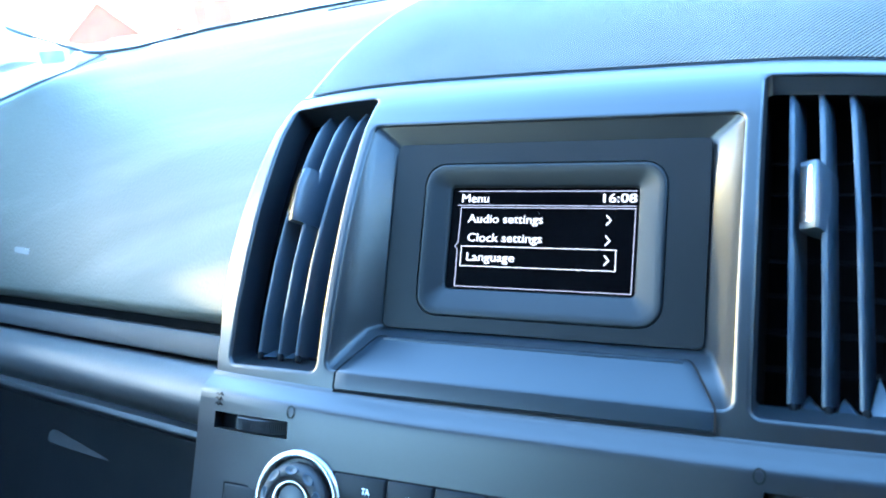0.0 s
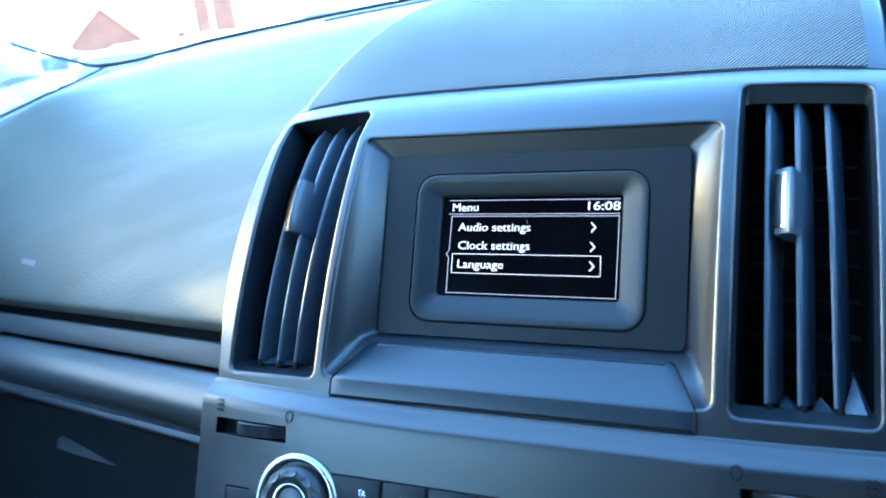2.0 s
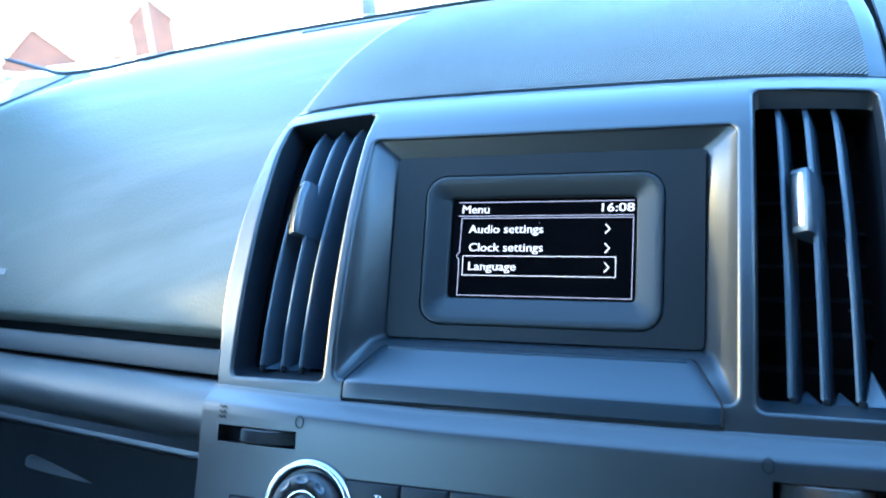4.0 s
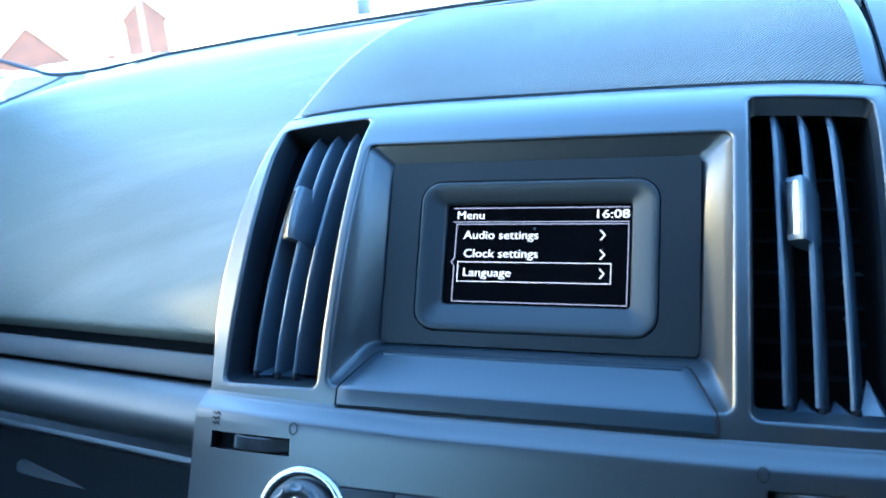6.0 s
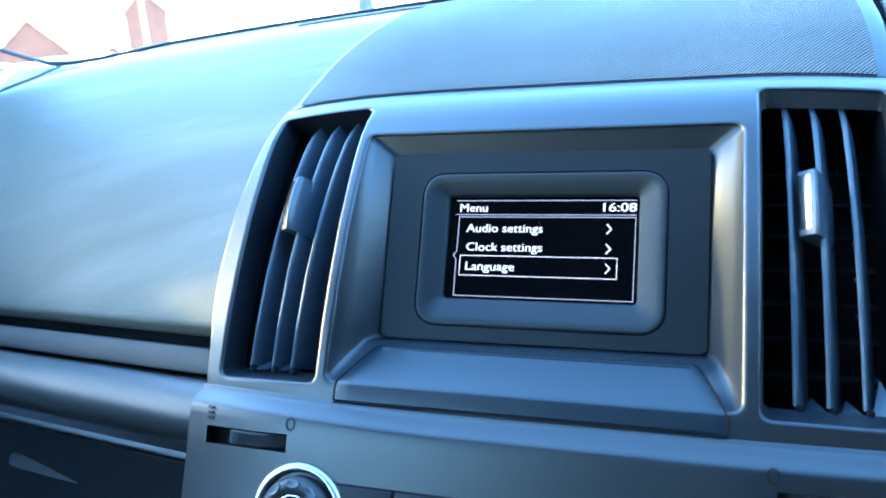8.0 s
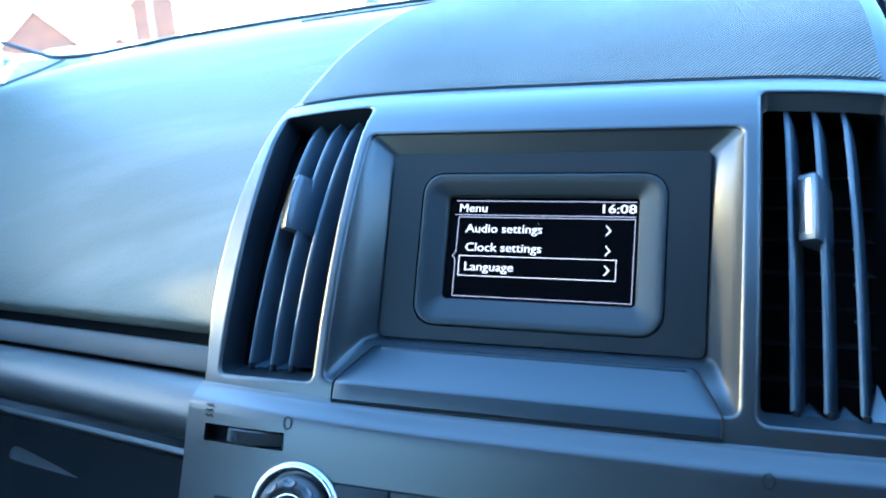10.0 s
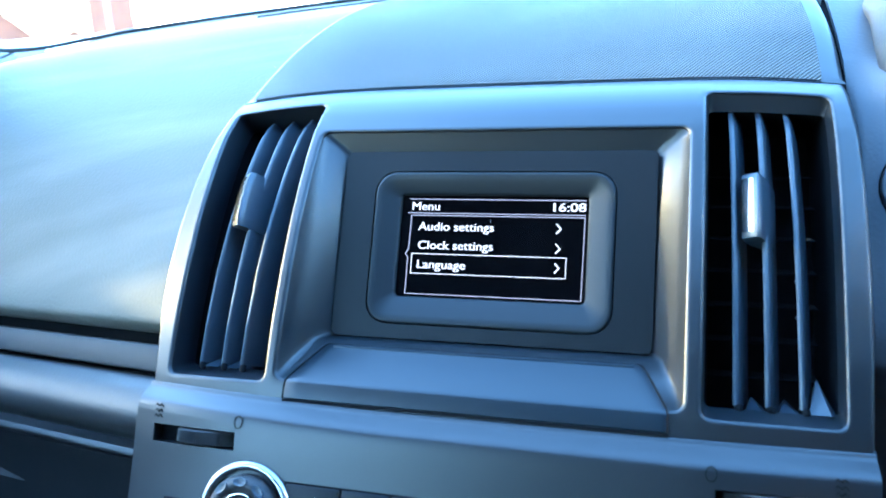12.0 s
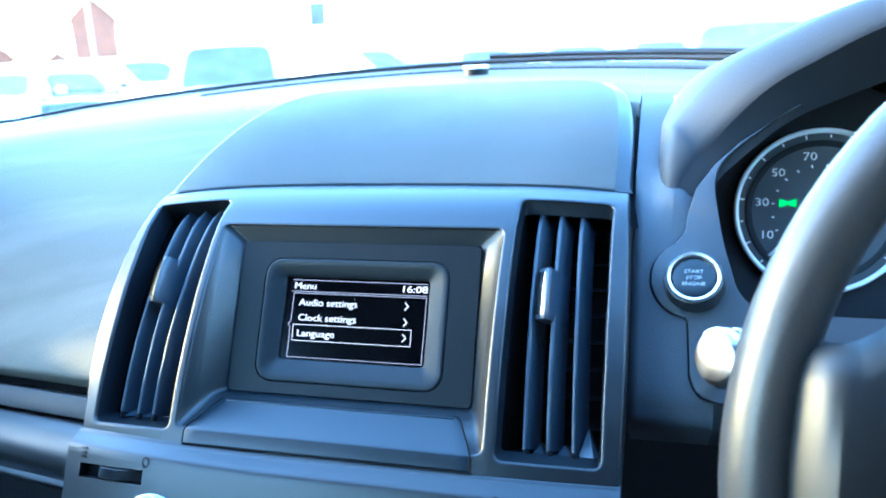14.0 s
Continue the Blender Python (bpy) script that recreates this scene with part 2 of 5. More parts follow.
def lathe(profile, steps=48, m=None, closed=True, bm=None):
    """Turned body round z: profile of (radius, z)."""
    bm = bm or bmesh.new()
    rings = []
    for r, z in profile:
        if r < 1e-7:
            rings.append([bm.verts.new((0, 0, z))])
        else:
            rings.append([bm.verts.new((r * math.cos(2 * math.pi * k / steps), r * math.sin(2 * math.pi * k / steps), z)) for k in range(steps)])
    made = [v for ring in rings for v in ring]
    for a, b in zip(rings, rings[1:]):
        for k in range(steps):
            j = (k + 1) % steps
            if len(a) == 1 and len(b) > 1:
                bm.faces.new((a[0], b[k], b[j]))
            elif len(b) == 1 and len(a) > 1:
                bm.faces.new((a[k], a[j], b[0]))
            elif len(a) > 1:
                bm.faces.new((a[k], a[j], b[j], b[k]))
    if m:
        bmesh.ops.transform(bm, matrix=m, verts=made)
    return bm


def loft(rings, ring_closed=False, loop_closed=False, cap=False, bm=None):
    """Skin over rows of points, all rows of one length."""
    bm = bm or bmesh.new()
    rows = [[bm.verts.new(p) for p in ring] for ring in rings]
    n = len(rows[0])
    pairs = list(zip(rows, rows[1:])) + ([(rows[-1], rows[0])] if loop_closed else [])
    for a, b in pairs:
        for k in range(n if ring_closed else n - 1):
            j = (k + 1) % n
            bm.faces.new((a[k], a[j], b[j], b[k]))
    if cap:
        bm.faces.new(rows[0])
        bm.faces.new(rows[-1])
    return bm


def thick(bm, depth):
    """Give an open skin a thickness along its normals."""
    bmesh.ops.recalc_face_normals(bm, faces=bm.faces)
    bmesh.ops.solidify(bm, geom=bm.faces[:], thickness=depth)
    return bm


def rounded(w, h, r, steps=6, cx=0.0, cz=0.0):
    """Outline of a rounded rectangle, as (x, z)."""
    pts = []
    for sx, sz, a0 in ((1, 1, 0), (-1, 1, 90), (-1, -1, 180), (1, -1, 270)):
        for k in range(steps + 1):
            a = radians(a0 + 90 * k / steps)
            pts.append((cx + sx * (w / 2 - r) + r * math.cos(a), cz + sz * (h / 2 - r) + r * math.sin(a)))
    return pts


def grid_lines(marks, step):
    out = [marks[0]]
    for a, b in zip(marks, marks[1:]):
        n = max(1, round((b - a) / step))
        out += [a + (b - a) * k / n for k in range(1, n + 1)]
    return out


def spline(points, n):
    """n points on a smooth curve through points."""
    pts = [Vector(p) for p in points]
    out = []
    for k in range(n):
        u = k / (n - 1) * (len(pts) - 1)
        i = min(int(u), len(pts) - 2)
        f = u - i
        p0, p1, p2, p3 = pts[max(i - 1, 0)], pts[i], pts[i + 1], pts[min(i + 2, len(pts) - 1)]
        out.append(0.5 * (2 * p1 + (p2 - p0) * f + (2 * p0 - 5 * p1 + 4 * p2 - p3) * f * f + (3 * p1 - p0 - 3 * p2 + p3) * f ** 3))
    return out


def outline(a, b, c, d, grow, r, nx=24, nz=24, na=5):
    """Rounded rectangle from a to b and c to d, grown outwards: (x, z), counter-clockwise from the foot's left end."""
    a, b, c, d = a - grow, b + grow, c - grow, d + grow
    r += grow
    pts = []
    for (x0, z0), (x1, z1), n, centre, a0 in (((a + r, c), (b - r, c), nx, (b - r, c + r), -90), ((b, c + r), (b, d - r), nz, (b - r, d - r), 0),
                                              ((b - r, d), (a + r, d), nx, (a + r, d - r), 90), ((a, d - r), (a, c + r), nz, (a + r, c + r), 180)):
        pts += [(x0 + (x1 - x0) * k / n, z0 + (z1 - z0) * k / n) for k in range(n + 1)]
        pts += [(centre[0] + r * math.cos(radians(a0 + 90 * k / na)), centre[1] + r * math.sin(radians(a0 + 90 * k / na))) for k in range(1, na)]
    return pts


def bridge(bm, p, q, closed=True):
    """Skin between two rows of vertices of unequal number that run the same way."""
    if closed:
        k = min(range(len(q)), key=lambda n: (q[n].co - p[0].co).length)
        q = q[k:] + q[:k]
        p, q = p + p[:1], q + q[:1]
    i = j = 0
    while i < len(p) - 1 or j < len(q) - 1:
        ahead = i < len(p) - 1 and (j == len(q) - 1 or (p[i + 1].co - q[j].co).length < (q[j + 1].co - p[i].co).length)
        tri = (p[i], p[i + 1], q[j]) if ahead else (p[i], q[j + 1], q[j])
        if len(set(tri)) == 3 and not bm.faces.get(tri):
            bm.faces.new(tri)
        i, j = (i + 1, j) if ahead else (i, j + 1)


def lettering(body, size, material, wide=1.15, bold=0.0, align="LEFT", depth=0.0):
    """Flat letters in the x, z plane that face -y, their foot at the origin."""
    cu = bpy.data.curves.new("lettering", "FONT")
    cu.body, cu.size, cu.offset, cu.extrude, cu.align_x = body, 1.0, 0.0, depth, align
    cu.resolution_u = 3
    ob = bpy.data.objects.new("lettering", cu)
    me = bpy.data.meshes.new_from_object(ob)
    bpy.data.objects.remove(ob)
    if bold:
        bm = bmesh.new()
        for k in (-1, 0, 1):
            me.transform(Matrix.Translation((k * bold - (0 if k < 0 else (k - 1) * bold), 0, 0.002)))
            bm.from_mesh(me)
        bm.to_mesh(me)
        bm.free()
    me.transform(pose(0, 0, 0, 90, 0, 0) @ Matrix.Diagonal((wide * size, size, size, 1)))
    me.materials.clear()
    me.materials.append(material)
    return me


def letters(name, body, size, at, material, parent, wide=1.15, bold=0.0, align="LEFT", m=None, label=""):
    ob = part(name, lettering(body, size, material, wide, bold, align), None, parent, label)
    ob.matrix_basis = (m or Matrix()) @ pose(*at)
    return ob


def strips(bars, y, depth=0.0003):
    """Thin raised bars in the x, z plane: (x0, z0, x1, z1, width)."""
    bm = bmesh.new()
    for x0, z0, x1, z1, w in bars:
        d = Vector((x1 - x0, 0, z1 - z0))
        rbox((d.length + w, depth, w), ((x0 + x1) / 2, y, (z0 + z1) / 2), 0, 1, (0, -math.degrees(math.atan2(d.z, d.x)), 0), bm)
    return bm


# ---------------------------------------------------------------- ground and car shell
def plate(name, corners, depth, material, label, category):
    """A wall or pane of the shell from its corner points, with thickness."""
    bm = bmesh.new()
    bm.faces.new([bm.verts.new(c) for c in corners])
    thick(bm, depth)
    ob = new(name, finish(name, bm, material))
    return tagged(ob, label, category, kind="structure")


bm = bmesh.new()
bmesh.ops.create_grid(bm, x_segments=8, y_segments=8, size=900)
tagged(new("ground", finish("ground", bm, ASPHALT)), "grey asphalt of the car park in bright light", "ground", kind="structure")

BASE_Y, BASE_Z = 0.53, 1.287


def base(x):
    """Foot of the windscreen at x."""
    return Vector((x, BASE_Y - 0.62 * x * x, BASE_Z - 0.092 * x * x - (0.0 if x > 0 else 0.035 * x * x + 1.4 * max(0.0, -x - 0.47) ** 2)))


def head(x):
    return Vector((0.86 * x, -0.42 - 0.14 * x * x, 1.71 - 0.06 * x * x))


xs = [-0.64 + 1.28 * k / 24 for k in range(25)]
rings = [[base(x).lerp(head(x), v / 8) + Vector((0, 0.03, 0.045)) * math.sin(math.pi * v / 8) for x in xs] for v in range(9)]
shield = new("window_1", finish("window_1", thick(loft(rings), 0.005), GLASS))
tagged(shield, "clear windscreen above the dashboard", "windscreen", kind="structure")
shield.visible_shadow = False

# black seal along the windscreen's foot and up its left side
path = [base(x) + Vector((0, -0.004, -0.004)) for x in xs]
corner = spline([(-0.672, 0.2646, 1.2829), (-0.658, 0.2909, 1.2678), (-0.638, 0.3072, 1.2565), (-0.612, 0.3184, 1.2449), (-0.583, 0.324, 1.2384), (-0.533, 0.350, 1.2425)], 16)[:-1]
seal = [Vector((-0.668, 0.04, 1.42)), Vector((-0.676, 0.16, 1.335))] + corner + path[3:]
rings = []
for p in seal:
    w = 0.0020 + 0.0042 * min(0.4, max(0.0, p.x + 0.3)) + 0.0009 * max(0.0, 1 - abs(p.x + 0.585) / 0.07)
    rings.append([p + Vector((0, w * 1.6 * math.cos(a), 1.9 * (w - 0.002) + w * math.sin(a))) for a in [2 * math.pi * k / 8 for k in range(8)]])
tagged(new("trim", finish("trim", loft(rings, ring_closed=True, cap=True), RUBBER)), "black rubber seal along the foot of the windscreen", "seal", kind="structure")


def on_glass(x, v, lift):
    """A point over the windscreen's outer face: x across, share v of its height, lift off the glass."""
    return base(x).lerp(head(x), v) + Vector((0, 0.03, 0.045)) * math.sin(math.pi * v) + Vector((0, 0.40, 0.91)) * lift

plate("ceiling", [(-0.60, -0.42, 1.735), (0.60, -0.42, 1.735), (0.58, -2.3, 1.72), (-0.58, -2.3, 1.72)], 0.03, LINING, "grey fabric roof lining of the car", "roof lining")
plate("floor", [(-0.74, 0.9, 0.45), (0.74, 0.9, 0.45), (0.74, -2.5, 0.45), (-0.74, -2.5, 0.45)], 0.03, CARPET, "dark carpet on the floor of the car", "floor")
plate("wall_rear", [(-0.74, -2.45, 0.45), (0.74, -2.45, 0.45), (0.70, -2.42, 1.15), (-0.70, -2.42, 1.15)], 0.03, CABIN, "dark trim behind the rear seats", "wall")
# unseen wall added where the rear window belongs, to darken the cabin
plate("wall_rear", [(-0.70, -2.42, 1.15), (0.70, -2.42, 1.15), (0.58, -2.30, 1.74), (-0.58, -2.30, 1.74)], 0.03, CABIN, "unseen dark wall shutting out light from the rear window", "wall")
plate("wall_front", [(-0.74, 0.72, 0.45), (0.74, 0.72, 0.45), (0.74, 0.60, 1.12), (-0.74, 0.60, 1.12)], 0.02, RUBBER, "black bulkhead under the dashboard", "wall")
for s, side in ((-1, "left"), (1, "right")):
    plate("wall_" + side, [(s * 0.76, 0.72, 0.45), (s * 0.76, -2.45, 0.45), (s * 0.70, -2.42, 1.182), (s * 0.70, 0.05, 1.172), (s * 0.70, 0.62, 1.164)], 0.03, CABIN,
          "dark door panel below the side window", "door panel")
    for y0, y1 in ((-0.62, -0.74), (-2.05, -2.42)):
        plate("trim", [(s * 0.70, y0, 1.16), (s * 0.70, y1, 1.16), (s * 0.605, y1 + 0.02, 1.72), (s * 0.605, y0 + 0.02, 1.72)], 0.03, LINING, "grey pillar between the side windows", "pillar")
    # unseen wall beside the rear seats, added to cut light from behind
    front = -2.06 if s < 0 else -0.72
    plate("wall_" + side, [(s * 0.70, front, 1.16), (s * 0.70, -2.42, 1.16), (s * 0.60, -2.30, 1.74), (s * 0.61, front + 0.02, 1.74)], 0.02, CABIN, "unseen dark wall shutting out light beside the rear seats", "wall")
    # panel added as a sun blocker, its outline cut to shape the dashboard's patch
    plate("trim", [(s * 0.697, 0.34, 1.150), (s * 0.697, 0.023, 1.150), (s * 0.692, 0.023, 1.208), (s * 0.688, 0.044, 1.240), (s * 0.678, 0.12, 1.340), (s * 0.674, 0.20, 1.385), (s * 0.676, 0.30, 1.36)], 0.012, TRIM_LIGHT, "pale corner panel shaped to block low sun, in front of the side window", "corner panel")
    # unseen wall added over the driver's window opening, to keep its light out
    if s > 0:
        plate("wall_right", [(0.70, -0.15, 1.16), (0.70, -0.74, 1.16), (0.61, -0.74, 1.74), (0.61, -0.30, 1.74)], 0.02, CABIN, "unseen dark wall shutting out light from the driver's window", "wall")
    # roof rail from the pillar's head back
    plate("trim", [(s * 0.60, -0.30, 1.74), (s * 0.60, -2.3, 1.72), (s * 0.63, -2.3, 1.66), (s * 0.63, -0.36, 1.66)], 0.02, LINING, "grey roof rail above the side windows", "rail")

# unseen tinted panes (window_4, window_2) added to weaken the side light
plate("window_4", [(0.701, 0.03, 1.165), (0.701, -0.16, 1.165), (0.612, -0.31, 1.72), (0.606, -0.33, 1.72), (0.678, 0.10, 1.33)], 0.004, SIDE_GLASS, "unseen glass of the driver's side window, tinted to dim its light", "side window")
plate("window_3", [(-0.701, -0.72, 1.165), (-0.701, -2.06, 1.165), (-0.612, -2.04, 1.72), (-0.612, -0.71, 1.72)], 0.004, GLASS, "clear glass of the rear side window", "side window")
plate("window_2", [(-0.701, 0.03, 1.165), (-0.701, -0.63, 1.165), (-0.612, -0.61, 1.72), (-0.606, -0.33, 1.72), (-0.678, 0.10, 1.33)], 0.004, SIDE_GLASS, "unseen glass of the passenger's side window, tinted to dim its light", "side window")


# grey capping where the door's top meets the end of the dashboard, with a dark gap on either side
low = spline([(-0.645, 0.213, 1.1767), (-0.645, 0.2574, 1.1875), (-0.645, 0.2979, 1.1978), (-0.645, 0.3418, 1.2096), (-0.645, 0.3907, 1.2264)], 20)
high = spline([(-0.645, 0.2185, 1.1968), (-0.645, 0.2628, 1.2073), (-0.645, 0.303, 1.2166), (-0.645, 0.3463, 1.226), (-0.645, 0.3859, 1.2361)], 20)
band = [[a + (b - a) * f + Vector((-0.004 * math.sin(math.pi * f) + 0.004, 0, 0)) for f in (0.0, 0.1, 0.3, 0.5, 0.7, 0.9, 1.0)] for a, b in zip(low, high)]
tagged(new("trim", finish("trim", thick(loft(band), 0.004), CAPPING, 60)), "grey capping between the dashboard's end and the door", "capping", kind="structure")
for edge, d in ((low, -0.0035), (high, 0.003)):
    tagged(new("trim", finish("trim", thick(loft([[p, p + Vector((0.002, 0, d))] for p in edge]), 0.002), RUBBER)), "thin black gap seal beside the door capping", "seal", kind="structure")


def pillar(s):
    """Windscreen pillar, pale moulded trim with rounded edges."""
    rings = []
    for k in range(9):
        v = k / 8
        a = Vector((s * 0.650, 0.30, 1.236)).lerp(Vector((s * 0.585, -0.32, 1.71)), v) + Vector((0, 0.02, 0.03)) * math.sin(math.pi * v)
        b = a + Vector((s * 0.040, -0.060 + 0.01 * v, -0.020 + 0.005 * v))
        mid = (a + b) / 2 + Vector((-s * 0.014, -0.01, 0.012))
        back = (a + b) / 2 + Vector((s * 0.035, 0.02, 0.0))
        rings.append(spline([a, mid, b, back, a], 14)[:-1])
    ob = new("trim", finish("trim", loft(rings, ring_closed=True, cap=True), TRIM_LIGHT))
    return tagged(ob, "pale moulded trim on the windscreen pillar", "pillar trim", kind="structure")


pillar(-1)
pillar(1)

# ---------------------------------------------------------------- dashboard
dash = thing("dashboard", "black grained soft-touch dashboard below the windscreen", "dashboard", pose(0, 0, 1.06))
SHARE = [(0, 0), (0.05, 0.17), (0.12, 0.36), (0.21, 0.55), (0.35, 0.745), (0.50, 0.865), (0.78, 0.908), (0.97, 0.965), (1.0, 0.975)]


def foot(x):
    """Lower edge of the upper pad."""
    d = -(abs(x) - 0.2)
    return Vector((x, -0.006 - 0.2225 * d, 0.0175 + 0.066 * d))


def pad_row(x, n=40):
    f, b = foot(x), base(x) - Vector((0, 0, 1.06))
    return [Vector((x, f.y + (b.y - f.y) * p.x, f.z + (b.z - f.z) * p.y)) for p in spline([(u, v, 0) for u, v in SHARE], n)]


def dash_z(x, y):
    row = pad_row(x)
    for a, b in zip(row, row[1:]):
        if a.y <= y <= b.y:
            return a.z + (b.z - a.z) * (y - a.y) / max(b.y - a.y, 1e-6)
    return row[-1].z


def pad_skin(x0, x1, n, lip=True):
    rows = []
    for k in range(n):
        x = x0 + (x1 - x0) * k / (n - 1)
        row = pad_row(x)
        # the pad's lower edge is rolled under
        first, step = row[0], row[1] - row[0]
        curl = [first + step * (dz / step.z) + Vector((0, 0.0036 * (1 - dz / 0.0058) ** 2, 0)) for dz in (0.0, 0.0005, 0.0011, 0.0018, 0.0027, 0.0038, 0.0058)]
        row = curl + [p for p in row if p.z - first.z > 0.0068]
        under = [row[0] + Vector((0, 0.012, -0.0065)), row[0] + Vector((0, 0.004, -0.0058)), row[0] + Vector((0, 0.0005, -0.0032))]
        rows.append(under + row)
    return loft(rows)


part("upper_pad", pad_skin(-0.66, -0.1805, 40), DASH_SKIN, dash, "black leather-grained upper pad with pale sky sheen", 60)
rows = []
for k in range(36):
    x = 0.1836 + 0.4964 * k / 35
    y0, y1 = 0.252, base(x).y
    rows.append([Vector((x, y0 + (y1 - y0) * j / 20, dash_z(x, y0 + (y1 - y0) * j / 20))) for j in range(21)])
part("upper_pad", loft(rows), DASH_SKIN, dash, "", 60)


def on_pad(x, z):
    """The pad's skin at the height z."""
    row = pad_row(x)
    for a, b in zip(row, row[1:]):
        if a.z <= z <= b.z:
            return a.lerp(b, (z - a.z) / (b.z - a.z))
    return row[-1]


# small mark pressed into the pad
rows = [[on_pad(x, 0.0330 + f * half) + Vector((0, -0.0005, 0.0002)) for f in (-1, -0.4, 0.4, 1)] for x, half in ((-0.4555, 0.0012), (-0.4535, 0.0020), (-0.4490, 0.0022), (-0.4440, 0.0022), (-0.4390, 0.0022), (-0.4350, 0.0020), (-0.4330, 0.0012))]
part("pressed_mark", thick(loft(rows), 0.0006), PAD_MARK, dash, "small grey mark pressed into the pad")


def sweep(profile, x0, x1, n, closed=True):
    """Carry a profile of (y, z), given where x is -0.2 in fascia axes, along the dashboard."""
    rows = []
    for k in range(n):
        x = x0 + (x1 - x0) * k / (n - 1)
        d = x + 0.2
        rows.append([FASCIA_TILT @ Vector((x, y + 0.004 - 0.229 * d, z - 0.038 * d)) for y, z in profile])
    return loft(rows, ring_closed=closed, cap=closed)


FASCIA_TILT = pose(0, 0, 0, -LEAN, 0, 0)
part("backing", sweep([(0.006, 0.022), (0.004, -0.018), (0.03, -0.018), (0.03, 0.022)], -0.66, -0.1825, 12), DARK, dash)
part("trim_strip", sweep([(-0.0120, 0.0046), (-0.0146, 0.0040), (-0.0152, 0.0034), (-0.0178, -0.0098), (-0.0175, -0.0106), (-0.0150, -0.0110), (0.004, -0.0105), (0.004, 0.0046)], -0.66, -0.1825, 16),
     DASH_STRIP, dash, "grey satin trim strip let into the dashboard")
roll = [tuple(p)[:2] for p in spline([(-0.004, -0.0135, 0), (-0.014, -0.0136, 0), (-0.0190, -0.0158, 0), (-0.0262, -0.0225, 0), (-0.0305, -0.0315, 0), (-0.0305, -0.0390, 0), (-0.0260, -0.0455, 0), (-0.016, -0.0505, 0), (0.012, -0.056, 0)], 26)]
part("lower_roll", sweep(roll + [(0.03, -0.056), (0.03, -0.0135)], -0.66, -0.1825, 24), DASH_LOWER, dash, "black rounded roll below the trim strip", 50)
part("glove_box_lid", sweep([(0.0115, -0.0685), (0.0120, -0.0678), (0.0210, -0.0668), (0.035, -0.066), (0.06, -0.21), (0.043, -0.21), (0.0165, -0.078), (0.0125, -0.0710)], -0.66, -0.1825, 16),
     GLOVE, dash, "black glove box lid with a thin bright upper edge")
lid = [p for p in dash.children if p.name.startswith("glove_box_lid")][0]
rows = []
for k in range(15):
    u = k / 14
    x, d = -0.418 + 0.084 * u, -0.218 + 0.084 * u
    half = 0.0058 * min(1.0, (u / 0.12) ** 0.5) * (1 - u) ** 0.8 + 0.0002
    mid = -0.0938 - 0.0060 * u
    out = 1.25 * half
    row = []
    for z, o in ((mid + half, -0.0015), (mid + 0.92 * half, 0.0004), (mid + 0.1 * half, 0.55 * out), (mid - 0.75 * half, out), (mid - half, 0.9 * out), (mid - 1.05 * half, -0.0015)):
        y = 0.0165 + (-0.078 - z) / 0.132 * 0.0265 - o
        row.append(FASCIA_TILT @ Vector((x, y + 0.004 - 0.229 * d, z - 0.038 * d)))
    rows.append(row)
part("pull_lip", loft(rows, ring_closed=True, cap=True), DASH_STRIP, lid, "satin finger lip of the glove box", 50)
part("kick_panel", sweep([(0.05, -0.20), (0.07, -0.20), (0.10, -0.55), (0.08, -0.55)], -0.66, -0.1825, 6), CABIN, dash)


# centre pad with the ribbed speaker cover
PAD_PROFILE = [p.xy for p in spline([(-0.02, -0.014, 0), (0.0, 0.0004, 0), (0.012, 0.0078, 0), (0.042, 0.0245, 0), (0.072, 0.0377, 0), (0.102, 0.0480, 0), (0.142, 0.0578, 0), (0.172, 0.0615, 0), (0.230, 0.0640, 0), (0.300, 0.0640, 0)], 240)]


def pad_z(x, y):
    """Height of the centre pad's top."""
    d = y - front_y(x)
    for (a, za), (b, zb) in zip(PAD_PROFILE, PAD_PROFILE[1:]):
        if d <= b:
            break
    return front_z(x) + za + (zb - za) * (d - a) / (b - a)


def front_y(x):
    """The seam between pad and fascia."""
    z = 0.1765 - 0.0085 * max(0.0, (abs(x - 0.03) / 0.18)) ** 2.2
    return (FASCIA_TILT @ Vector((x, fascia_y(x, z), z))).y


def front_z(x):
    z = 0.1765 - 0.0085 * max(0.0, (abs(x - 0.03) / 0.18)) ** 2.2
    return (FASCIA_TILT @ Vector((x, fascia_y(x, z), z))).z


def fascia_y(x, z):
    """Depth of the fascia's face."""
    pts = [(-0.030, -0.0325), (-0.011, -0.0335), (0.02, -0.0320), (0.05, -0.0285), (0.08, -0.0232), (0.10, -0.0182), (0.12, -0.0122), (0.135, -0.0065), (0.150, 0.0025), (0.160, 0.0105), (0.168, 0.0195), (0.174, 0.029), (0.180, 0.042)]
    z = min(max(z, -0.030), 0.180)
    for (a, ya), (b, yb) in zip(pts, pts[1:]):
        if z <= b:
            break
    return ya + (yb - ya) * (z - a) / (b - a) + 0.0085 * (max(0.0, abs(x) - 0.10) / 0.075) ** 2


def pad_edge(v):
    """Left and right edge of the centre pad at the share v of its depth."""
    left = spline([(-0.176, 0, 0), (-0.168, 0, 0), (-0.158, 0, 0), (-0.147, 0, 0), (-0.125, 0, 0)], 41)[round(v * 40)].x
    right = spline([(0.1828, 0, 0), (0.1824, 0, 0), (0.1798, 0, 0), (0.1748, 0, 0), (0.158, 0, 0)], 41)[round(v * 40)].x
    return left, right


def pad_back(x):
    return 0.330 - 1.9 * max(0.0, 0.03 - x) ** 2 - 8.0 * max(0.0, x - 0.10) ** 2


